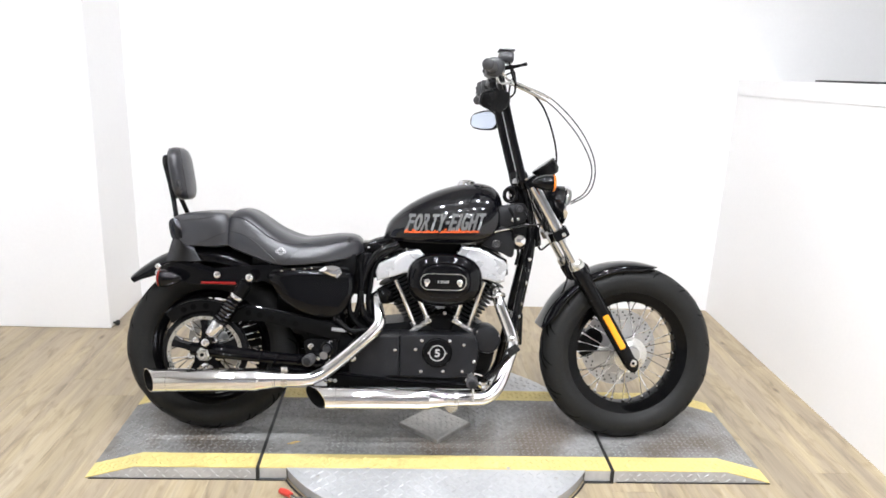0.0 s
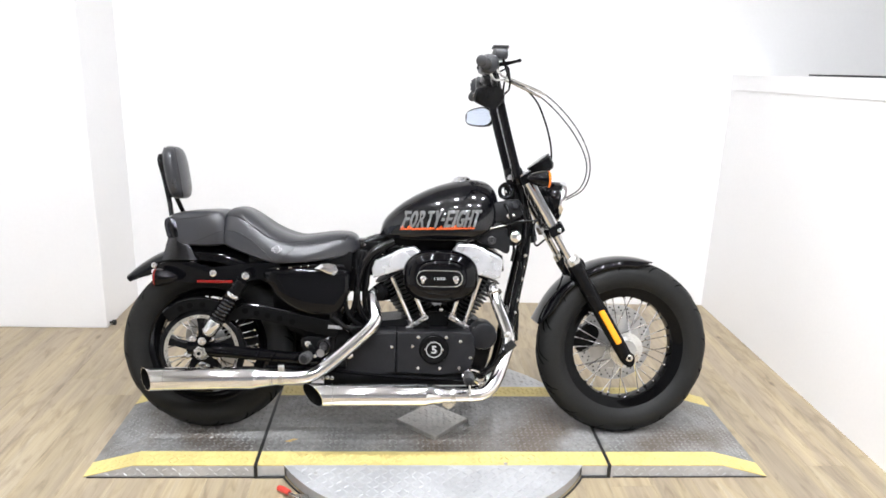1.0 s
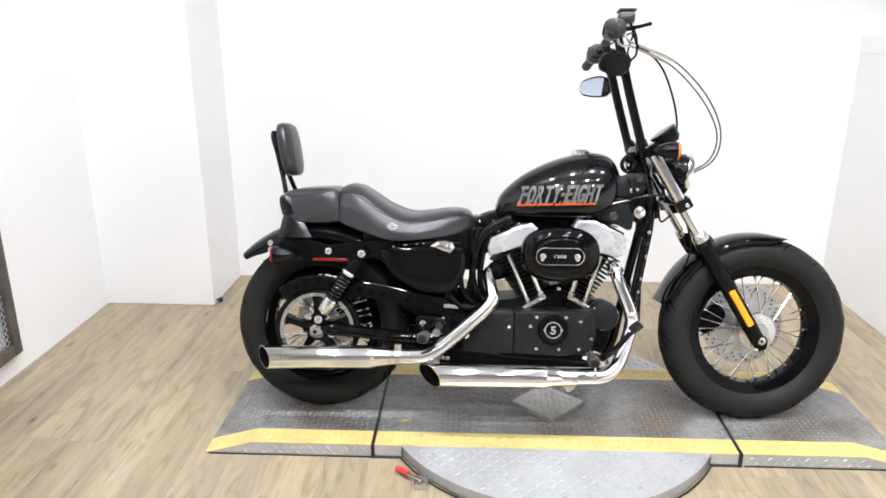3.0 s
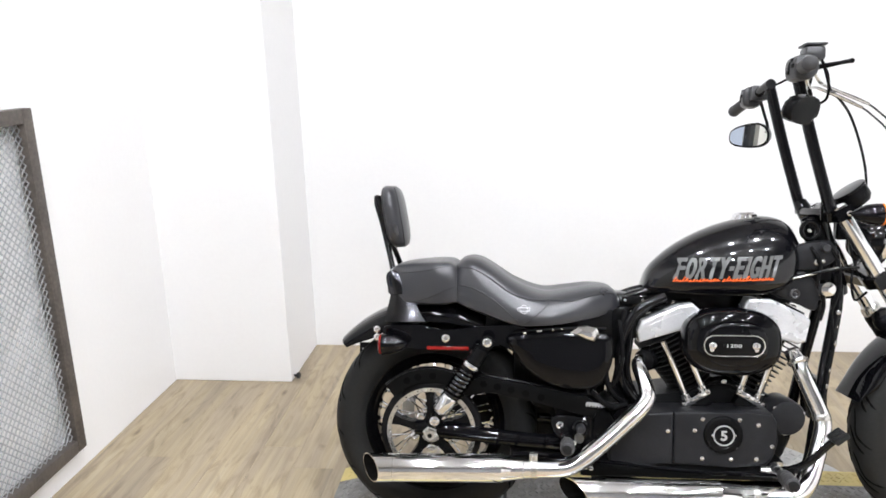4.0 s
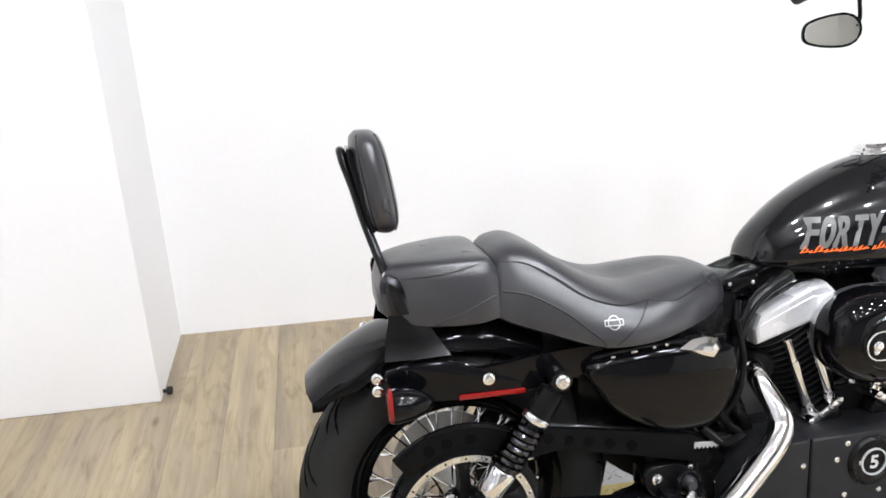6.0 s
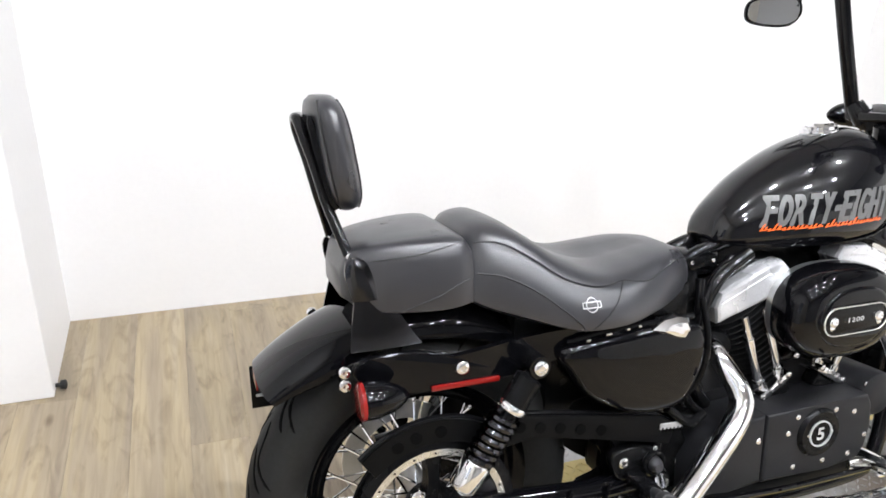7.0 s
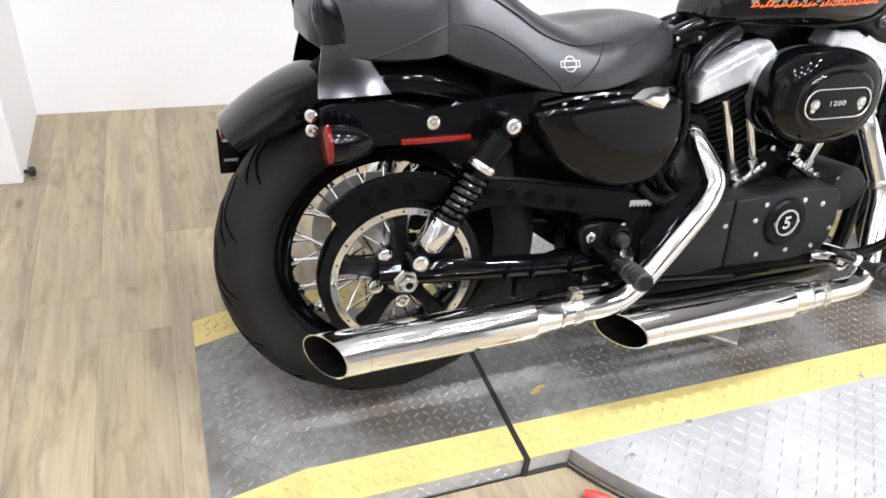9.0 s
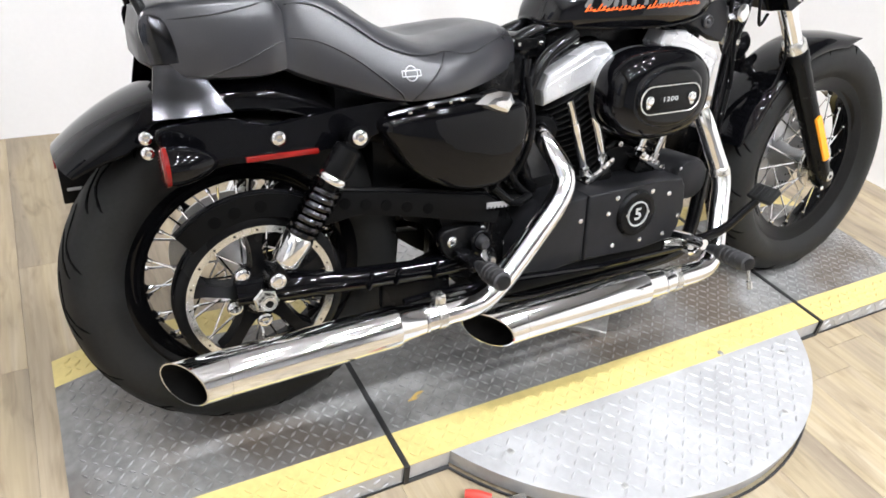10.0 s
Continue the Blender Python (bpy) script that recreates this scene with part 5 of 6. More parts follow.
def cylinder(base, tip, name):
    a, b = Vector(base), Vector(tip)
    way = b - a
    m = Matrix.Translation(a) @ way.to_track_quat("Z", "Y").to_matrix().to_4x4()
    # keep the fins' narrow side along the bike
    spin = m.to_3x3().inverted() @ Vector((0, 1, 0))
    m = m @ Matrix.Rotation(math.atan2(spin.y, spin.x) - math.pi / 2, 4, "Z")
    body = part(name, loft([fin_ring(0.040, 0.055, 0), fin_ring(0.046, 0.06, way.length)]), M["satin"], bike, "black finned engine cylinder", m=m)
    for i in range(14):
        f = i / 13
        piece("fin", FIN, body, Matrix.Translation((0, 0, 0.012 + (way.length - 0.02) * f)) @ Matrix.Diagonal((0.058 + 0.030 * f, 0.070 + 0.026 * f, 1, 1)))
    return body


cylinder((0.020, 0, 0.405), (-0.082, 0, 0.595), "rear_cylinder")
cylinder((0.122, 0, 0.405), (0.226, 0, 0.595), "front_cylinder")
SILVER = {"rear": [(-0.162, 0.572), (-0.168, 0.604), (-0.157, 0.634), (-0.054, 0.681), (-0.016, 0.686), (0.004, 0.668), (-0.004, 0.640), (-0.040, 0.610)],
          "front": [(0.122, 0.676), (0.136, 0.702), (0.200, 0.698), (0.288, 0.656), (0.304, 0.640), (0.292, 0.580), (0.270, 0.573), (0.201, 0.592), (0.150, 0.628)]}
BLACK_TOP = {"rear": [(-0.174, 0.576), (-0.186, 0.604), (-0.181, 0.630), (-0.164, 0.644), (-0.056, 0.686), (-0.012, 0.691), (0.002, 0.682), (0.000, 0.650), (-0.040, 0.608)],
             "front": [(0.118, 0.672), (0.132, 0.704), (0.200, 0.704), (0.250, 0.682), (0.306, 0.654), (0.312, 0.600), (0.280, 0.578), (0.200, 0.600)]}
FACET = {"rear": ((-0.160, 0.612), (-0.050, 0.660), (-0.008, 0.662)), "front": ((0.138, 0.680), (0.200, 0.676), (0.294, 0.632))}
for name, s in (("rear", 1), ("front", -1)):
    near = -0.056 if s > 0 else -0.040
    head = part(f"{name}_rocker_cover", slab(SILVER[name], -0.099, near, 0.008, 2), M["alu"], bike, "silver rocker cover with black top", smooth=20)
    top = part("cover_top", slab(BLACK_TOP[name], near - 0.012, 0.095, 0.012, 3), M["satin"], head, "black rocker cover top", smooth=40)
    ax, un = Vector((-0.37 * s, 0, 0.929)), Vector((0.929 * s, 0, 0.37))
    mid = Vector((-0.100, 0, 0.666)) if s > 0 else Vector((0.226, 0, 0.692))
    for k in range(6):
        y = near + 0.022 + 0.011 * k
        part("rib", tube([mid - un * 0.030 + Vector((0, y, 0)), mid - un * 0.026 + ax * 0.009 + Vector((0, y, 0)), mid + un * 0.026 + ax * 0.009 + Vector((0, y, 0)), mid + un * 0.030 + Vector((0, y, 0))], 0.0036, 6, 1), M["housing"], top)
    for u, y in ((-0.054, near + 0.004), (-0.034, near - 0.002), (0.042, near + 0.004), (-0.058, 0.045), (0.042, 0.045)):
        p = mid + un * u - ax * 0.001
        piece("bolt", DOME_ZINC, head, Matrix.Translation((p.x, y, p.z)) @ ax.to_track_quat("-Y", "Z").to_matrix().to_4x4() @ Matrix.Diagonal((0.0095, 0.0095, 0.0095, 1)))
    part("facet_line", tube([(x, -0.0992, z) for x, z in FACET[name]], 0.0008, 6, 1), M["alu"], head)

for x0, z0, x1, z1 in ((-0.096, 0.578, -0.024, 0.408), (-0.046, 0.590, 0.022, 0.432), (0.219, 0.578, 0.172, 0.410), (0.166, 0.590, 0.123, 0.432)):
    a, b = Vector((x0, -0.092, z0)), Vector((x1, -0.074, z1))
    n = (a - b).length
    rod = part("pushrod_tube", turn(a, b, [(0, 0.0085), (0.055, 0.0085), (0.056, 0.0105), (0.080, 0.0105), (0.081, 0.0092), (n - 0.020, 0.0092), (n - 0.018, 0.0135), (n, 0.014)], 16), M["chrome"], bike, "chrome pushrod tube")
for cx, cz, tilt in ((-0.003, 0.415, 33), (0.148, 0.417, -31)):
    blk = part("tappet_block", box(-0.043, 0.043, -0.100, -0.055, -0.010, 0.008, 0.004), M["chrome"], bike, "chrome tappet block", m=pose(cx, 0, cz, 0, -tilt, 0))
    for bx in (-0.037, -0.012, 0.014, 0.037):
        bolt(blk, bx, -0.099, 0.002, 0.0072)
    part("block_foot", box(-0.030, 0.030, -0.092, -0.05, -0.040, -0.0102, 0.004), M["satin"], blk)
part("tappet_guide", slab(rounded([(-0.05, 0.385), (0.02, 0.44), (0.075, 0.47), (0.125, 0.44), (0.19, 0.385)], 3), -0.055, 0.09, 0.01), M["satin"], bike)
part("intake_manifold", box(-0.135, 0.135, -0.030, 0.050, 0.600, 0.724, 0.016), M["satin"], bike, "black intake and rocker plumbing under the tank")
part("intake", turn((0.072, 0.02, 0.55), (0.072, -0.11, 0.57), [(0, 0.045), (0.13, 0.055)], 20), M["satin"], bike)
bolt(bike, 0.084, -0.058, 0.455, 0.008)


def cleaner_ring(y, k, n=56):
    out = []
    for i in range(n):
        a = 2 * math.pi * i / n
        c, s = math.cos(a), math.sin(a)
        out.append(Vector((0.074 + 0.132 * k * math.copysign(abs(c) ** 0.80, c), y, 0.589 + 0.0930 * k * math.copysign(abs(s) ** 0.80, s))))
    return out


cleaner = part("air_cleaner", loft([cleaner_ring(y, k) for y, k in ((-0.118, 0.985), (-0.125, 1.0), (-0.158, 0.995), (-0.172, 0.965), (-0.183, 0.91), (-0.190, 0.83), (-0.194, 0.74), (-0.196, 0.66))]), M["paint"], bike, "gloss black oval air cleaner cover", smooth=60)
part("backing_plate", loft([cleaner_ring(y, k) for y, k in ((-0.092, 0.88), (-0.098, 0.945), (-0.1175, 0.955))]), M["disc"], cleaner, "silver backing plate")
part("cover_step", loft([cleaner_ring(y, k) for y, k in ((-0.196, 0.64), (-0.200, 0.62), (-0.2015, 0.56), (-0.2015, 0.3))]), M["paint"], cleaner, smooth=60)


def pill(half, high, n=10):
    pts = []
    for s in (1, -1):
        for k in range(n + 1):
            a = radians(-90 + 180 * k / n) * 1.0
            pts.append((s * ((half - high) + high * math.cos(a)), s * high * math.sin(a)))
    return pts


BX, BZ, BY = 0.068, 0.588, -0.2022
part("badge", slab([(BX + x, BZ + z) for x, z in pill(0.077, 0.026)], BY - 0.0022, BY + 0.004, 0.001, 2), M["satin"], cleaner, "dark badge plate with displacement figures")
line = [Vector((BX + x, BY - 0.003, BZ + z)) for x, z in pill(0.0785, 0.0275)]
part("badge_rim", tube(line + [line[0]], 0.0016, 6, 1), M["zinc"], cleaner, "bright badge rim")
nums = written("1200", offset=0.02, spacing=1.15)
for v in nums.verts:
    v.co = Vector((BX - 0.019 + 0.038 * v.co.x, BY - 0.0027, BZ - 0.0045 + 0.0095 * v.co.y))
part("figures", nums, M["white_mark"], cleaner, smooth=0)
for dx in (-0.056, 0.056):
    bolt(cleaner, BX + dx, BY - 0.001, BZ, 0.0105)
    bolt(cleaner, BX + dx * 1.03, BY - 0.001, BZ - 0.011, 0.006)

# ---- exhausts


def muffler(front, x_tip, yc, z_tip, r, cut, roll, label):
    """A chrome muffler, cut slantwise at its end, with a dark bore."""
    fx, fz = front
    length = fx - x_tip
    rows = [(0.0, 0.026), (0.038, 0.0268), (0.040, 0.0295), (0.045, 0.0295), (0.0455, 0.0272), (0.047, 0.0272), (0.0475, 0.0292), (0.094, r * 0.93), (0.0975, r * 0.985), (0.100, r), (length * 0.852, r), (length * 0.8535, r * 0.965), (length * 0.858, r * 0.965), (length * 0.8595, r * 1.012), (length, r * 1.012)]
    n = 40

    def ring(d, rr, lean=0.0):
        x, z = fx - d, fz + (z_tip - fz) * d / length
        return [Vector((x - lean * rr * math.cos(2 * math.pi * k / n - radians(roll)), yc + rr * math.cos(2 * math.pi * k / n), z + rr * math.sin(2 * math.pi * k / n))) for k in range(n)]

    rings = [ring(d, rr, cut if i == len(rows) - 1 else 0.0) for i, (d, rr) in enumerate(rows)]
    rings.append(ring(length + 0.0005, r * 0.955, cut))
    body = part("muffler", loft(rings, caps=False), M["chrome"], bike, label, smooth=35)
    part("bore", loft([ring(length, r * 0.95, cut), ring(length - 0.05, r * 0.90, cut), ring(length - 0.14, r * 0.7, 0.0)], caps=False), M["bore"], body, "sooty inside of the muffler")
    part("inner_end", turn((fx - length + 0.14, yc, z_tip), (fx, yc, z_tip), [(0, r * 0.72), (0.004, r * 0.7)], 20), M["bore"], body)
    return body


muffler((-0.452, 0.247), -0.914, -0.226, 0.236, 0.0385, 0.75, 8, "chrome slash-cut rear muffler")
muffler((0.128, 0.190), -0.356, -0.232, 0.187, 0.0385, 0.98, 22, "chrome slash-cut front muffler")
part("exhaust_pipe", tube([(-0.128, -0.030, 0.512), (-0.150, -0.074, 0.518), (-0.165, -0.108, 0.510), (-0.153, -0.150, 0.466), (-0.150, -0.165, 0.437), (-0.168, -0.176, 0.407), (-0.207, -0.188, 0.371), (-0.281, -0.205, 0.308), (-0.330, -0.217, 0.272), (-0.370, -0.224, 0.253), (-0.41, -0.226, 0.248), (-0.460, -0.226, 0.247)], [0.019, 0.0195, 0.020, 0.0215, 0.0235, 0.024, 0.024, 0.024, 0.024, 0.0245, 0.025, 0.025], 28, 8), M["chrome"], bike, "chrome rear exhaust pipe")
part("exhaust_pipe", tube([(0.262, -0.070, 0.548), (0.272, -0.100, 0.520), (0.280, -0.114, 0.492), (0.302, -0.126, 0.438), (0.320, -0.140, 0.388), (0.322, -0.150, 0.358), (0.308, -0.166, 0.318), (0.282, -0.194, 0.256), (0.262, -0.212, 0.222), (0.236, -0.224, 0.200), (0.20, -0.230, 0.191), (0.120, -0.232, 0.190)], [0.020, 0.021, 0.0215, 0.022, 0.022, 0.022, 0.022, 0.0225, 0.023, 0.0235, 0.024, 0.025], 28, 8), M["chrome"], bike, "chrome front exhaust pipe")
part("exhaust_port", turn((-0.100, -0.010, 0.520), (-0.158, -0.092, 0.516), [(0, 0.036), (0.06, 0.034), (0.078, 0.030), (0.080, 0.024)], 20), M["satin"], bike, "black exhaust port")
part("pipe_flange", turn((0.270, -0.092, 0.530), (0.283, -0.117, 0.486), [(0, 0.025), (0.002, 0.028), (0.010, 0.028), (0.014, 0.024)], 24), M["zinc"], bike)
for p, q, r in (((-0.455, -0.226, 0.247), (-0.470, -0.226, 0.2465), 0.0285), ((0.130, -0.232, 0.190), (0.114, -0.232, 0.190), 0.0285), ((0.320, -0.1395, 0.390), (0.321, -0.144, 0.374), 0.0238)):
    part("clamp", turn(p, q, [(0, r * 0.97), (0.001, r), ((Vector(q) - Vector(p)).length, r), ((Vector(q) - Vector(p)).length + 0.001, r * 0.97)], 24), M["zinc"], bike)
bolt(bike, -0.462, -0.236, 0.281, 0.008, HEX)
part("clamp_tab", box(-0.474, -0.452, -0.236, -0.214, 0.268, 0.290, 0.003), M["zinc"], bike)
part("muffler_bracket", slab(rounded([(0.085, 0.155), (0.085, 0.175), (0.128, 0.175), (0.128, 0.150), (0.105, 0.135)], 3), -0.222, -0.20, 0.003), M["zinc"], bike)
part("heat_shield", tube([(-0.52, -0.20, 0.274), (-0.45, -0.20, 0.276), (-0.30, -0.19, 0.262), (-0.05, -0.18, 0.235), (0.20, -0.17, 0.225)], 0.006, 8, 4), M["paint"], bike, "black linkage rod")

# ---- pegs, pedal, lower clutter


def peg(x, y, z, length, name, label):
    p = part(name, turn((x, y, z), (x - 0.006, y - length, z + 0.006), [(0, 0.012), (0.006, 0.014), (0.010, 0.0172), (length - 0.012, 0.0185), (length - 0.004, 0.0176), (length, 0.012)], 18), M["grip"], bike, label)
    for k in range(4):
        d = 0.02 + 0.013 * k
        part("ridge", turn((x - 0.006 * d / length, y - d, z + 0.006 * d / length), (x - 0.006, y - length, z + 0.006), [(0, 0.0172), (0.002, 0.0190), (0.005, 0.0190), (0.007, 0.0172)], 18), M["grip"], p)
    part("mount", turn((x, y + 0.022, z - 0.003), (x, y, z), [(0, 0.009), (0.01, 0.011), (0.024, 0.011)], 14), M["housing"], p)
    part("end_cap", turn((x - 0.006, y - length + 0.001, z + 0.006), (x - 0.008, y - length - 0.006, z + 0.006), [(0, 0.0135), (0.002, 0.0135), (0.003, 0.011)], 18), M["case"], p)
    return p


peg(-0.372, -0.232, 0.323, 0.076, "passenger_peg", "folded-out black rubber passenger footpeg")
peg(0.167, -0.298, 0.275, 0.088, "rider_peg", "black rubber rider footpeg")
part("peg_feeler", turn((0.163, -0.384, 0.270), (0.163, -0.396, 0.232), [(0, 0.0035), (0.024, 0.0035), (0.026, 0.006), (0.042, 0.006)], 10), M["zinc"], bike)
part("peg_bracket", tube([(0.225, -0.11, 0.226), (0.200, -0.17, 0.250), (0.172, -0.225, 0.270), (0.167, -0.262, 0.274)], [0.016, 0.014, 0.013, 0.012], 14), M["chrome"], bike, "chrome footpeg bracket")
part("brake_pedal", tube([(0.212, -0.170, 0.236), (0.226, -0.205, 0.256), (0.252, -0.240, 0.290), (0.282, -0.262, 0.336), (0.300, -0.274, 0.362)], [0.015, 0.012, 0.010, 0.009, 0.009], 12), M["gloss"], bike, "black rear brake pedal")
pedal_pad = part("pedal_pad", box(-0.020, 0.020, -0.030, 0.030, -0.006, 0.006, 0.003), M["rubber"], bike, "ribbed black rubber pedal pad", m=pose(0.306, -0.280, 0.373, 0, -38, 0))
for k in range(4):
    part("ridge", box(-0.018, 0.018, -0.024 + 0.014 * k, -0.018 + 0.014 * k, 0.0062, 0.0092, 0.001, 1), M["rubber"], pedal_pad)
part("master_cylinder", turn((0.16, -0.150, 0.232), (0.25, -0.165, 0.225), [(0, 0.012), (0.03, 0.016), (0.06, 0.016), (0.09, 0.010)], 14), M["zinc"], bike)
part("pedal_pivot", turn((0.222, -0.12, 0.228), (0.222, -0.20, 0.228), [(0, 0.020), (0.07, 0.020), (0.078, 0.012)], 16), M["chrome"], bike)
part("swingarm_pivot", turn((-0.300, -0.10, 0.285), (-0.300, -0.145, 0.285), [(0, 0.024), (0.02, 0.024), (0.026, 0.020), (0.040, 0.018), (0.044, 0.010)], 20), M["satin"], bike)
bolt(bike, -0.300, -0.140, 0.285, 0.011, HEX)
for x, y, z, r in ((-0.305, -0.111, 0.302, 0.006), (-0.246, -0.111, 0.304, 0.008), (-0.332, -0.149, 0.222, 0.007), (-0.316, -0.149, 0.226, 0.007), (-0.300, -0.149, 0.224, 0.007)):
    bolt(bike, x, y, z, r)
hanger = part("peg_hanger", slab(rounded([(-0.412, 0.352), (-0.385, 0.368), (-0.325, 0.362), (-0.306, 0.335), (-0.318, 0.305), (-0.362, 0.296), (-0.398, 0.310)], 3), -0.136, -0.113, 0.005), M["satin"], bike, "black bracket of the passenger footpeg")
bolt(hanger, -0.386, -0.135, 0.341, 0.0115)
part("hanger_ring", tube([(-0.330 + 0.019 * math.cos(a), -0.152, 0.337 + 0.022 * math.sin(a)) for a in np.linspace(0, 2 * math.pi, 25)], 0.0055, 8, 1), M["gloss"], hanger, "black ring on the footpeg bracket")
part("hanger_sleeve", turn((-0.330, -0.130, 0.337), (-0.330, -0.172, 0.337), [(0, 0.014), (0.030, 0.014), (0.034, 0.011), (0.040, 0.009)], 16), M["housing"], hanger)
part("hinge_washer", turn((-0.338, -0.182, 0.319), (-0.334, -0.190, 0.324), [(0, 0.014), (0.002, 0.015), (0.004, 0.014), (0.004, 0.008)], 20), M["chrome"], hanger, "bright washer")
part("hinge_fork", box(-0.386, -0.352, -0.216, -0.132, 0.306, 0.326, 0.006), M["gloss"], hanger)
bolt(hanger, -0.352, -0.216, 0.318, 0.0065, DOME_ZINC)
for x, z in ((-0.318, 0.358), (-0.322, 0.309)):
    bolt(hanger, x, -0.136, z, 0.0055, DOME_ZINC)
part("frame_gusset", slab(rounded([(-0.405, 0.405), (-0.385, 0.345), (-0.395, 0.290), (-0.36, 0.245), (-0.24, 0.235), (-0.22, 0.32), (-0.27, 0.395)], 3), -0.112, -0.05, 0.006), M["satin"], bike)
part("starter", turn((-0.20, -0.02, 0.43), (-0.20, -0.09, 0.43), [(0, 0.030), (0.06, 0.030), (0.066, 0.026), (0.068, 0.016)], 22), M["satin"], bike)
for pts in (((-0.20, -0.11, 0.40), (-0.235, -0.12, 0.43), (-0.255, -0.12, 0.47), (-0.26, -0.11, 0.53)), ((-0.30, -0.14, 0.44), (-0.25, -0.14, 0.40), (-0.20, -0.12, 0.40))):
    part("hose", tube(pts, 0.009, 10), M["satin"], bike, "black rubber hose")
part("seat_post", tube([(-0.20, -0.085, 0.665), (-0.212, -0.10, 0.58), (-0.222, -0.105, 0.50), (-0.240, -0.11, 0.42)], 0.010, 12), M["gloss"], bike, "black frame upright")

part("backbone", box(-0.228, -0.125, -0.046, 0.046, 0.655, 0.706, 0.012), M["gloss"], bike, "black frame backbone between seat and tank")
part("backbone_latch", box(-0.205, -0.145, -0.052, -0.0465, 0.676, 0.698, 0.002), M["satin"], bike)
for x in (-0.196, -0.146):
    bolt(bike, x, -0.051, 0.687, 0.0045)
part("lower_frame", box(-0.330, 0.235, -0.150, 0.100, 0.198, 0.248, 0.010), M["plastic"], bike, "black lower frame rail under the engine")

# ---- neck, coil, wiring
key = part("ignition_switch", turn((0.340, -0.075, 0.730), (0.340, -0.13, 0.730), [(0, 0.024), (0.02, 0.024), (0.024, 0.021), (0.040, 0.019), (0.044, 0.010)], 20), M["chrome"], bike, "chrome ignition switch")
part("engine_mount", slab(rounded([(0.20, 0.705), (0.25, 0.745), (0.31, 0.725), (0.31, 0.690), (0.24, 0.685)], 3), -0.055, 0.055, 0.008), M["wrinkle"], bike)
part("choke_cable", tube([(0.255, -0.09, 0.760), (0.30, -0.10, 0.772), (0.37, -0.11, 0.785), (0.42, -0.11, 0.79)], 0.004, 8), M["satin"], bike)
for x, y, z, r in ((0.384, -0.074, 0.66, 0.007), (0.378, -0.076, 0.62, 0.006), (0.372, -0.082, 0.575, 0.008), (0.356, -0.088, 0.50, 0.007), (0.350, -0.094, 0.455, 0.006)):
    bolt(bike, x, y, z, r, DOME_ZINC)
part("frame_wire", tube([(0.372, -0.075, 0.72), (0.362, -0.085, 0.66), (0.366, -0.090, 0.58), (0.350, -0.098, 0.50), (0.336, -0.102, 0.42)], 0.0045, 8), M["satin"], bike, "black wiring along the frame")
part("regulator", box(0.335, 0.372, -0.055, 0.055, 0.34, 0.46, 0.006), M["satin"], bike)

# ---- fork, lamp, bars
FTOP, FLOW = Vector((0.362, 0, 0.955)), Vector((0.772, -0.006, 0.278))
FWAY = (FLOW - FTOP).normalized()
for s in (-1, 1):
    off = Vector((0, s * 0.098, 0))
    leg = part("fork_leg", turn(FTOP + off, FLOW + off, [(0, 0.0205), (0.37, 0.0205)], 24), M["chrome"], bike, "chrome fork tube with black slider")
    a = FTOP + off + FWAY * 0.375
    span = (FLOW - FTOP).length - 0.375
    part("slider", turn(a, FLOW + off, [(0, 0.026), (0.004, 0.029), (0.03, 0.0285), (0.05, 0.027), (span - 0.06, 0.0255), (span - 0.02, 0.024), (span, 0.016)], 24), M["satin"], leg, "black fork slider")
    part("dust_boot", turn(a - FWAY * 0.03, FLOW + off, [(0, 0.022), (0.008, 0.027), (0.026, 0.028), (0.03, 0.026)], 24), M["zinc"], leg)
    b = FTOP + off + FWAY * 0.566
    rm = b.copy()
    part("reflector", loft([[rm + FWAY * d + Vector((0, s * 0.0265, 0)) + Vector((-FWAY.z, 0, FWAY.x)) * u * w + Vector((0, s * h, 0)) for u, h in ((-1, 0), (-0.8, 0.005), (0.8, 0.005), (1, 0))] for d, w in ((0.0, 0.009), (0.003, 0.0115), (0.135, 0.0115), (0.138, 0.009))]), M["amber"], leg, "long amber side reflector", smooth=25)
    part("axle_clamp", slab(rounded([(0.744, 0.325), (0.785, 0.310), (0.788, 0.272), (0.765, 0.262), (0.742, 0.285)], 3), s * 0.085, s * 0.122, 0.005), M["satin"], leg)
    part("axle_nut", turn((FW.x, s * 0.118, 0.298), (FW.x, s * 0.14, 0.298), [(0, 0.0135), (0.008, 0.0135), (0.010, 0.010), (0.010, 0.006), (0.004, 0.005)], 16), M["zinc"], leg)
    bolt(leg, 0.752, -0.120 if s < 0 else 0.118, 0.266, 0.006)
    part("fender_mount", slab(rounded([(0.545, 0.640), (0.585, 0.655), (0.605, 0.620), (0.575, 0.585), (0.55, 0.60)], 3), s * 0.066, s * 0.085, 0.004), M["gloss"], leg)
for d, th, half, dep in ((0.02, 0.016, 0.128, 0.034), (0.232, 0.018, 0.130, 0.036)):
    c = FTOP + FWAY * d
    nrm = Vector((-FWAY.z, 0, FWAY.x))
    rings = []
    for y in np.linspace(-half, half, 13):
        w = dep * (1.0 if abs(y) < 0.1 else 0.75) * (0.8 if abs(y) < 0.05 else 1.0)
        rings.append([c + Vector((0, y, 0)) + FWAY * u * th + nrm * v * w for u, v in ((-1, -0.8), (-0.8, -1), (0.8, -1), (1, -0.8), (1, 0.8), (0.8, 1), (-0.8, 1), (-1, 0.8))])
    part("fork_clamp", loft(rings), M["gloss"], bike, "black fork clamp")
    for s in (-1, 1):
        bolt(bike, c.x + 0.01, s * (half - (0 if s < 0 else 0.006)), c.z, 0.008)
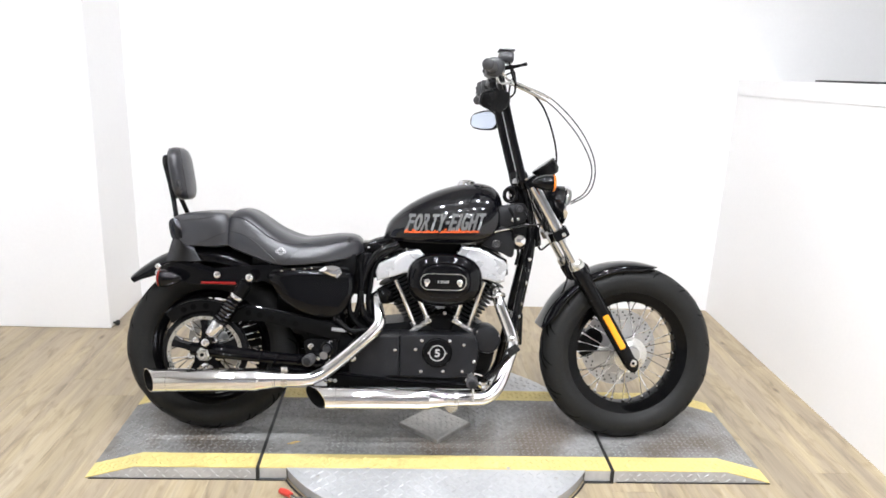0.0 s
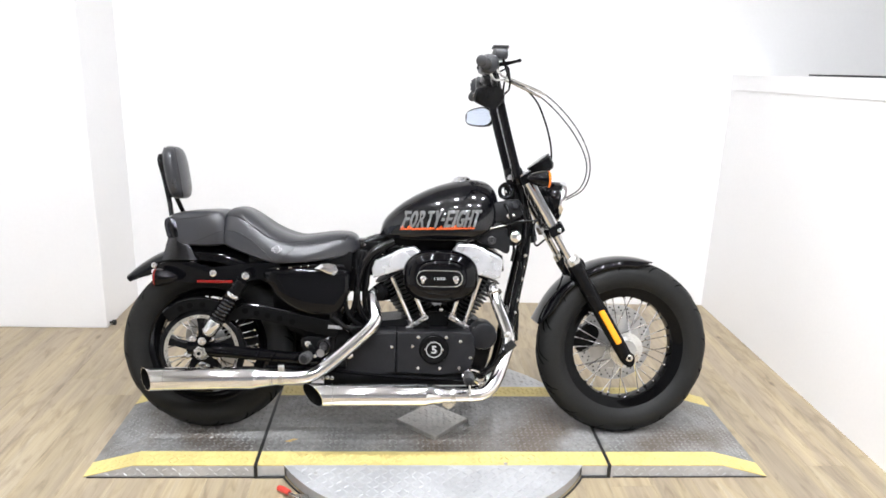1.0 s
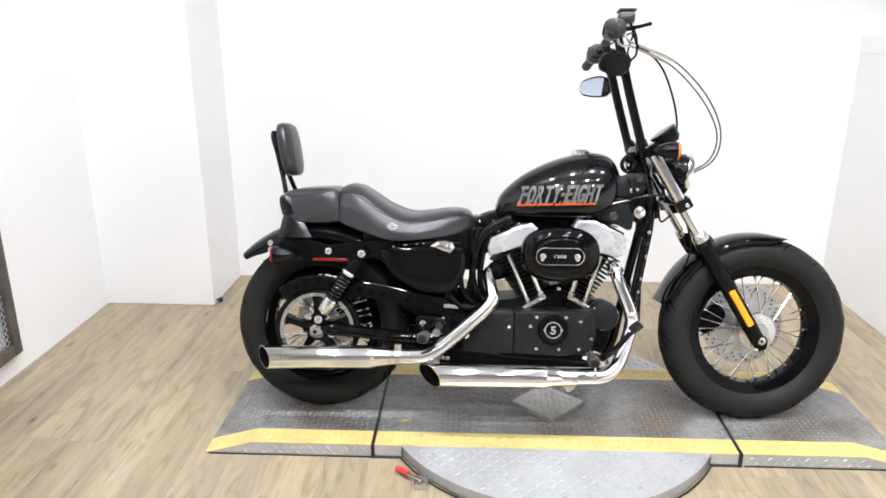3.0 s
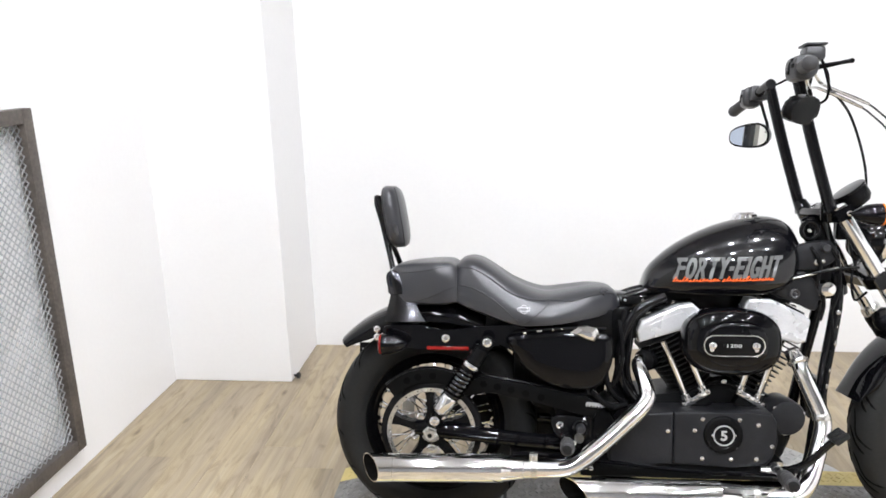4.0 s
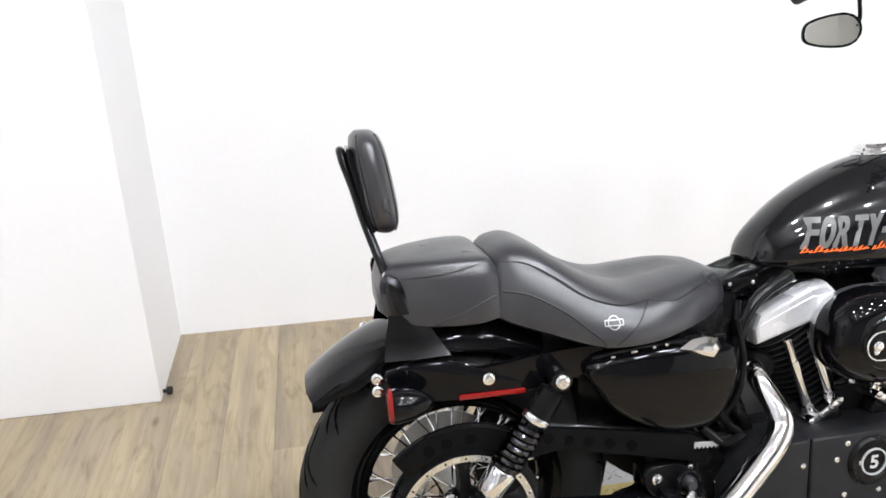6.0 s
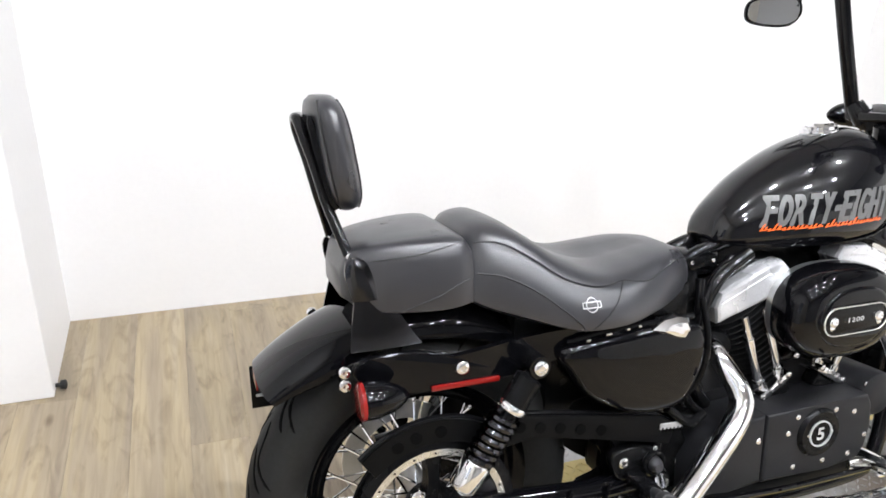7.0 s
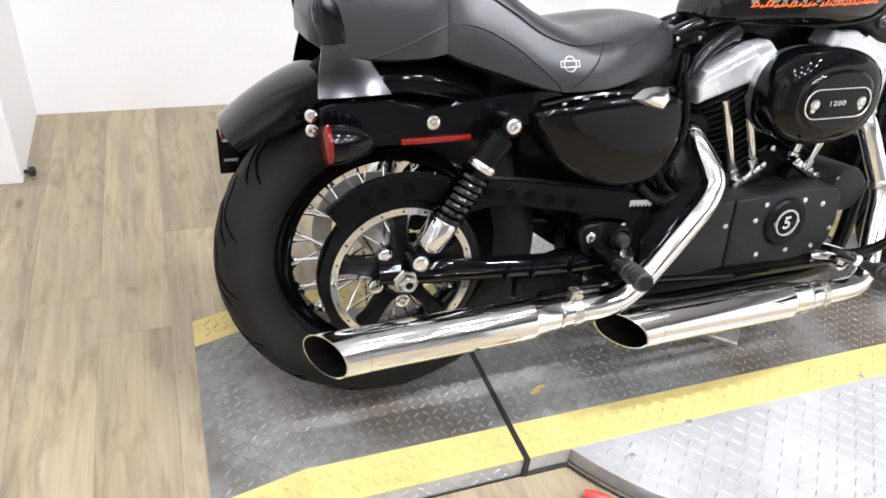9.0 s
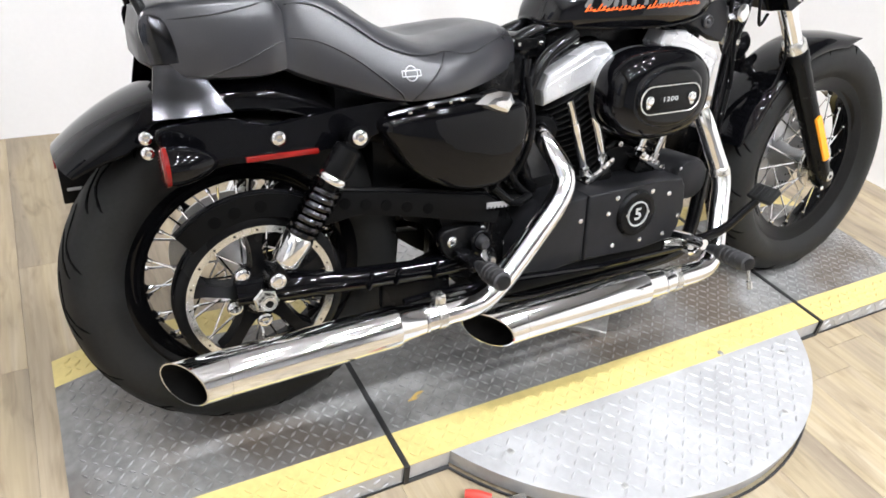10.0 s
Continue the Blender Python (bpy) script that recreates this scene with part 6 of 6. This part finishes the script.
lamp = part("headlight", turn((0.442, 0, 0.870), (0.55, 0, 0.848), [(0, 0.02), (0.01, 0.05), (0.03, 0.066), (0.062, 0.071)], 32), M["gloss"], bike, "round headlight with a chrome ring")
part("headlight_ring", turn((0.500, 0, 0.858), (0.55, 0, 0.848), [(0, 0.071), (0.004, 0.076), (0.014, 0.077), (0.022, 0.074), (0.024, 0.066)], 36), M["chrome"], lamp, "chrome ring")
part("headlight_glass", turn((0.518, 0, 0.8545), (0.55, 0, 0.848), [(0, 0.068), (0.008, 0.055), (0.013, 0.03), (0.014, 0.005)], 32), M["lens"], lamp, "clear lamp glass")
part("headlight_mount", box(0.40, 0.46, -0.018, 0.018, 0.86, 0.955, 0.006), M["gloss"], lamp)
gauge = part("speedometer", turn((0.462, 0, 0.962), (0.418, 0, 1.020), [(0, 0.034), (0.012, 0.044), (0.045, 0.047), (0.050, 0.045)], 30), M["satin"], bike, "round black speedometer")
part("gauge_ring", turn((0.4345, 0, 0.998), (0.418, 0, 1.020), [(0, 0.0475), (0.003, 0.049), (0.007, 0.048), (0.008, 0.042)], 30), M["gloss"], gauge)
part("gauge_face", turn((0.4318, 0, 1.0018), (0.418, 0, 1.020), [(0, 0.042), (0.001, 0.03)], 30), M["lens"], gauge, "glass-covered dial")

BAR_LOW, BAR_TOP = (0.342, 0.945), (0.243, 1.318)
GRIP = {-1: (0.172, -0.385, 1.296), 1: (0.218, 0.385, 1.268)}
for s in (-1, 1):
    bars = part("handlebar", tube([(BAR_LOW[0], s * 0.104, BAR_LOW[1]), (0.289, s * 0.105, 1.133), (BAR_TOP[0], s * 0.106, BAR_TOP[1])], 0.0155, 16), M["gloss"], bike, "tall black handlebar upright")
    g = Vector(GRIP[s])
    t = Vector((BAR_TOP[0], s * 0.106, BAR_TOP[1]))
    part("crossbar", tube([t + Vector((0, -s * 0.016, 0)), t.lerp(g, 0.5)], 0.0155, 14), M["gloss"], bars)
    part("grip", turn(t.lerp(g, 0.55), g, [(0, 0.0165), (0.005, 0.0175), (0.10, 0.0175), (0.113, 0.019), (0.119, 0.018), (0.123, 0.012)], 18), M["grip"], bars, "black rubber grip")
    part("switch_housing", slab(rounded([(-0.028, -0.026), (-0.03, 0.018), (-0.008, 0.032), (0.024, 0.024), (0.03, -0.006), (0.01, -0.03)], 3), -0.030, 0.030, 0.008), M["housing"], bars, "black switch housing", m=(hm := Matrix.Translation(t.lerp(g, 0.44)) @ pose(0, 0, 0, 0, 0, -7 * s)))
    part("housing_rib", round_wheel([(0.0325, -0.004), (0.0345, -0.002), (0.0345, 0.002), (0.0325, 0.004), (0.022, 0.0)], 24), M["satin"], bars, m=hm @ Matrix.Translation((-0.001, 0.004, 0.0)))
    for bx, by, bz in ((-0.030, -0.016, 0.004), (-0.030, 0.010, -0.010), (-0.026, -0.004, 0.020)):
        part("switch_button", box(-0.006, 0.004, -0.006, 0.006, -0.005, 0.005, 0.002), M["satin"], bars, m=hm @ Matrix.Translation((bx, by, bz)))
    h = t.lerp(g, 0.30)
    part("lever_clamp", box(-0.022, 0.030, -0.020, 0.020, -0.022, 0.024, 0.006), M["housing"], bars, m=Matrix.Translation(h))
    part("lever", tube([h + Vector((0.03, s * 0.005, 0.004)), h + Vector((0.058, s * 0.025, 0.006)), h + Vector((0.076, s * 0.06, 0.006)), h + Vector((0.086, s * 0.098, 0.004))], [0.008, 0.0065, 0.0052, 0.0062], 10), M["gloss"], bars, "black hand lever")
    # mirror hanging below the bar
    c = Vector((0.238, 0.264, 1.180)) if s > 0 else Vector((0.215, -0.196, 1.212))
    part("mirror_stem", tube([h + Vector((0.012, s * 0.01, -0.015)), (h + Vector((0.012, s * 0.01, -0.015))).lerp(c + Vector((0.046, -s * 0.030, 0.026)), 0.6), c + Vector((0.046, -s * 0.030, 0.026)), c + Vector((0.040, -s * 0.028, 0.006))], 0.0048, 8), M["gloss"], bars)
    size = 0.93 if s > 0 else 0.88
    shape = rounded([(-0.066, -0.022), (-0.066, 0.016), (-0.040, 0.032), (0.0, 0.041), (0.034, 0.041), (0.058, 0.024), (0.066, -0.002), (0.056, -0.030), (0.024, -0.042), (-0.030, -0.038)], 4)
    m = Matrix.Translation(c) @ (pose(0, 0, 0, 3, 0, -31) if s > 0 else pose(0, 0, 0, -20, 0, -144))
    part("mirror_shell", slab([(s * x * size, z * size) for x, z in shape], -0.004, 0.024, 0.010, 4), M["satin"], bars, "black mirror shell", m=m)
    part("mirror_glass", slab([(s * x * size * 0.90, z * size * 0.85) for x, z in shape], -0.0065, -0.0045, 0.0006, 1), M["mirror"], bars, "silvered mirror glass", m=m)
    part("riser", turn((0.350, s * 0.075, 0.925), (0.336, s * 0.104, 0.975), [(0, 0.022), (0.03, 0.022), (0.05, 0.019)], 16), M["gloss"], bars)
part("bar_clamp", box(0.326, 0.362, -0.112, 0.112, 0.930, 0.952, 0.006), M["gloss"], bike, "black handlebar clamp")
part("brake_reservoir", box(0.232, 0.283, -0.200, -0.146, 1.334, 1.372, 0.010), M["housing"], bike, "black front brake reservoir")
part("reservoir_lid", box(0.230, 0.285, -0.202, -0.144, 1.3725, 1.379, 0.003), M["housing"], bike)

# cables
for pts, r, mat, lab in (
    (((0.215, -0.245, 1.290), (0.235, -0.215, 1.262), (0.286, -0.15, 1.268), (0.412, -0.11, 1.222), (0.512, -0.10, 1.132), (0.575, -0.09, 1.040), (0.594, -0.08, 0.969), (0.576, -0.06, 0.905), (0.52, -0.04, 0.862), (0.45, -0.03, 0.80)), 0.0026, "cable", "thin dark throttle cable"),
    (((0.235, -0.240, 1.300), (0.262, -0.215, 1.275), (0.312, -0.15, 1.270), (0.430, -0.11, 1.230), (0.530, -0.10, 1.140), (0.590, -0.09, 1.045), (0.606, -0.08, 0.965), (0.586, -0.06, 0.900), (0.52, -0.04, 0.855), (0.45, -0.03, 0.79)), 0.0026, "cable", "thin dark throttle cable"),
    (((0.262, -0.23, 1.322), (0.292, -0.20, 1.262), (0.345, -0.10, 1.262), (0.420, -0.03, 1.205), (0.472, 0.0, 1.085), (0.478, 0.0, 0.985), (0.43, -0.02, 0.88), (0.44, -0.06, 0.76)), 0.0036, "satin", "black brake line"),
    (((0.262, -0.22, 1.330), (0.285, -0.205, 1.290), (0.290, -0.19, 1.240), (0.282, -0.15, 1.225)), 0.0036, "satin", "black switch wire"),
    (((0.26, 0.13, 1.315), (0.30, 0.05, 1.335), (0.31, -0.03, 1.325), (0.285, -0.08, 1.25), (0.298, -0.095, 1.10), (0.33, -0.09, 0.98)), 0.0036, "satin", "black clutch cable"),
    (((0.47, -0.085, 0.775), (0.500, -0.10, 0.70), (0.518, -0.105, 0.62), (0.508, -0.10, 0.56), (0.50, -0.09, 0.54)), 0.0032, "satin", "thin black sensor cable"),
    (((0.43, -0.08, 0.82), (0.405, -0.10, 0.76), (0.415, -0.10, 0.70), (0.45, -0.09, 0.72)), 0.0036, "satin", "black wire loop"),
):
    run = part("cable", tube(pts, r, 8, 6), M[mat], bike, lab)
    if mat == "cable":
        part("cable_end", tube(pts[:4], 0.0042, 8, 6), M["zinc"], run, "bright cable end")

# ---------------------------------------------------------------- floor boards, last
BOARD_W, BOARD_L = 0.152, 1.22
board = finish(box(-BOARD_W / 2 + 0.0002, BOARD_W / 2 - 0.0002, -BOARD_L / 2 + 0.0003, BOARD_L / 2 - 0.0003, -0.0034, 0.0, 0.0003, 1), "plank", M["plank"], 0)
random.seed(11)
for i in range(37):
    shift = random.random() * BOARD_L
    for j in range(8):
        hi = 2.81 - shift - j * BOARD_L
        lo = hi - BOARD_L
        flip = 180 * random.randint(0, 1)
        # boards are cut off where they meet the walls
        hi, lo = min(hi, 1.55), max(lo, -6.1)
        if hi - lo < 0.02:
            continue
        piece("plank", board, floor, Matrix.Translation((-2.15 + i * BOARD_W, (hi + lo) / 2, 0)) @ pose(0, 0, 0, 0, 0, flip) @ Matrix.Diagonal((1, (hi - lo) / BOARD_L, 1, 1)))
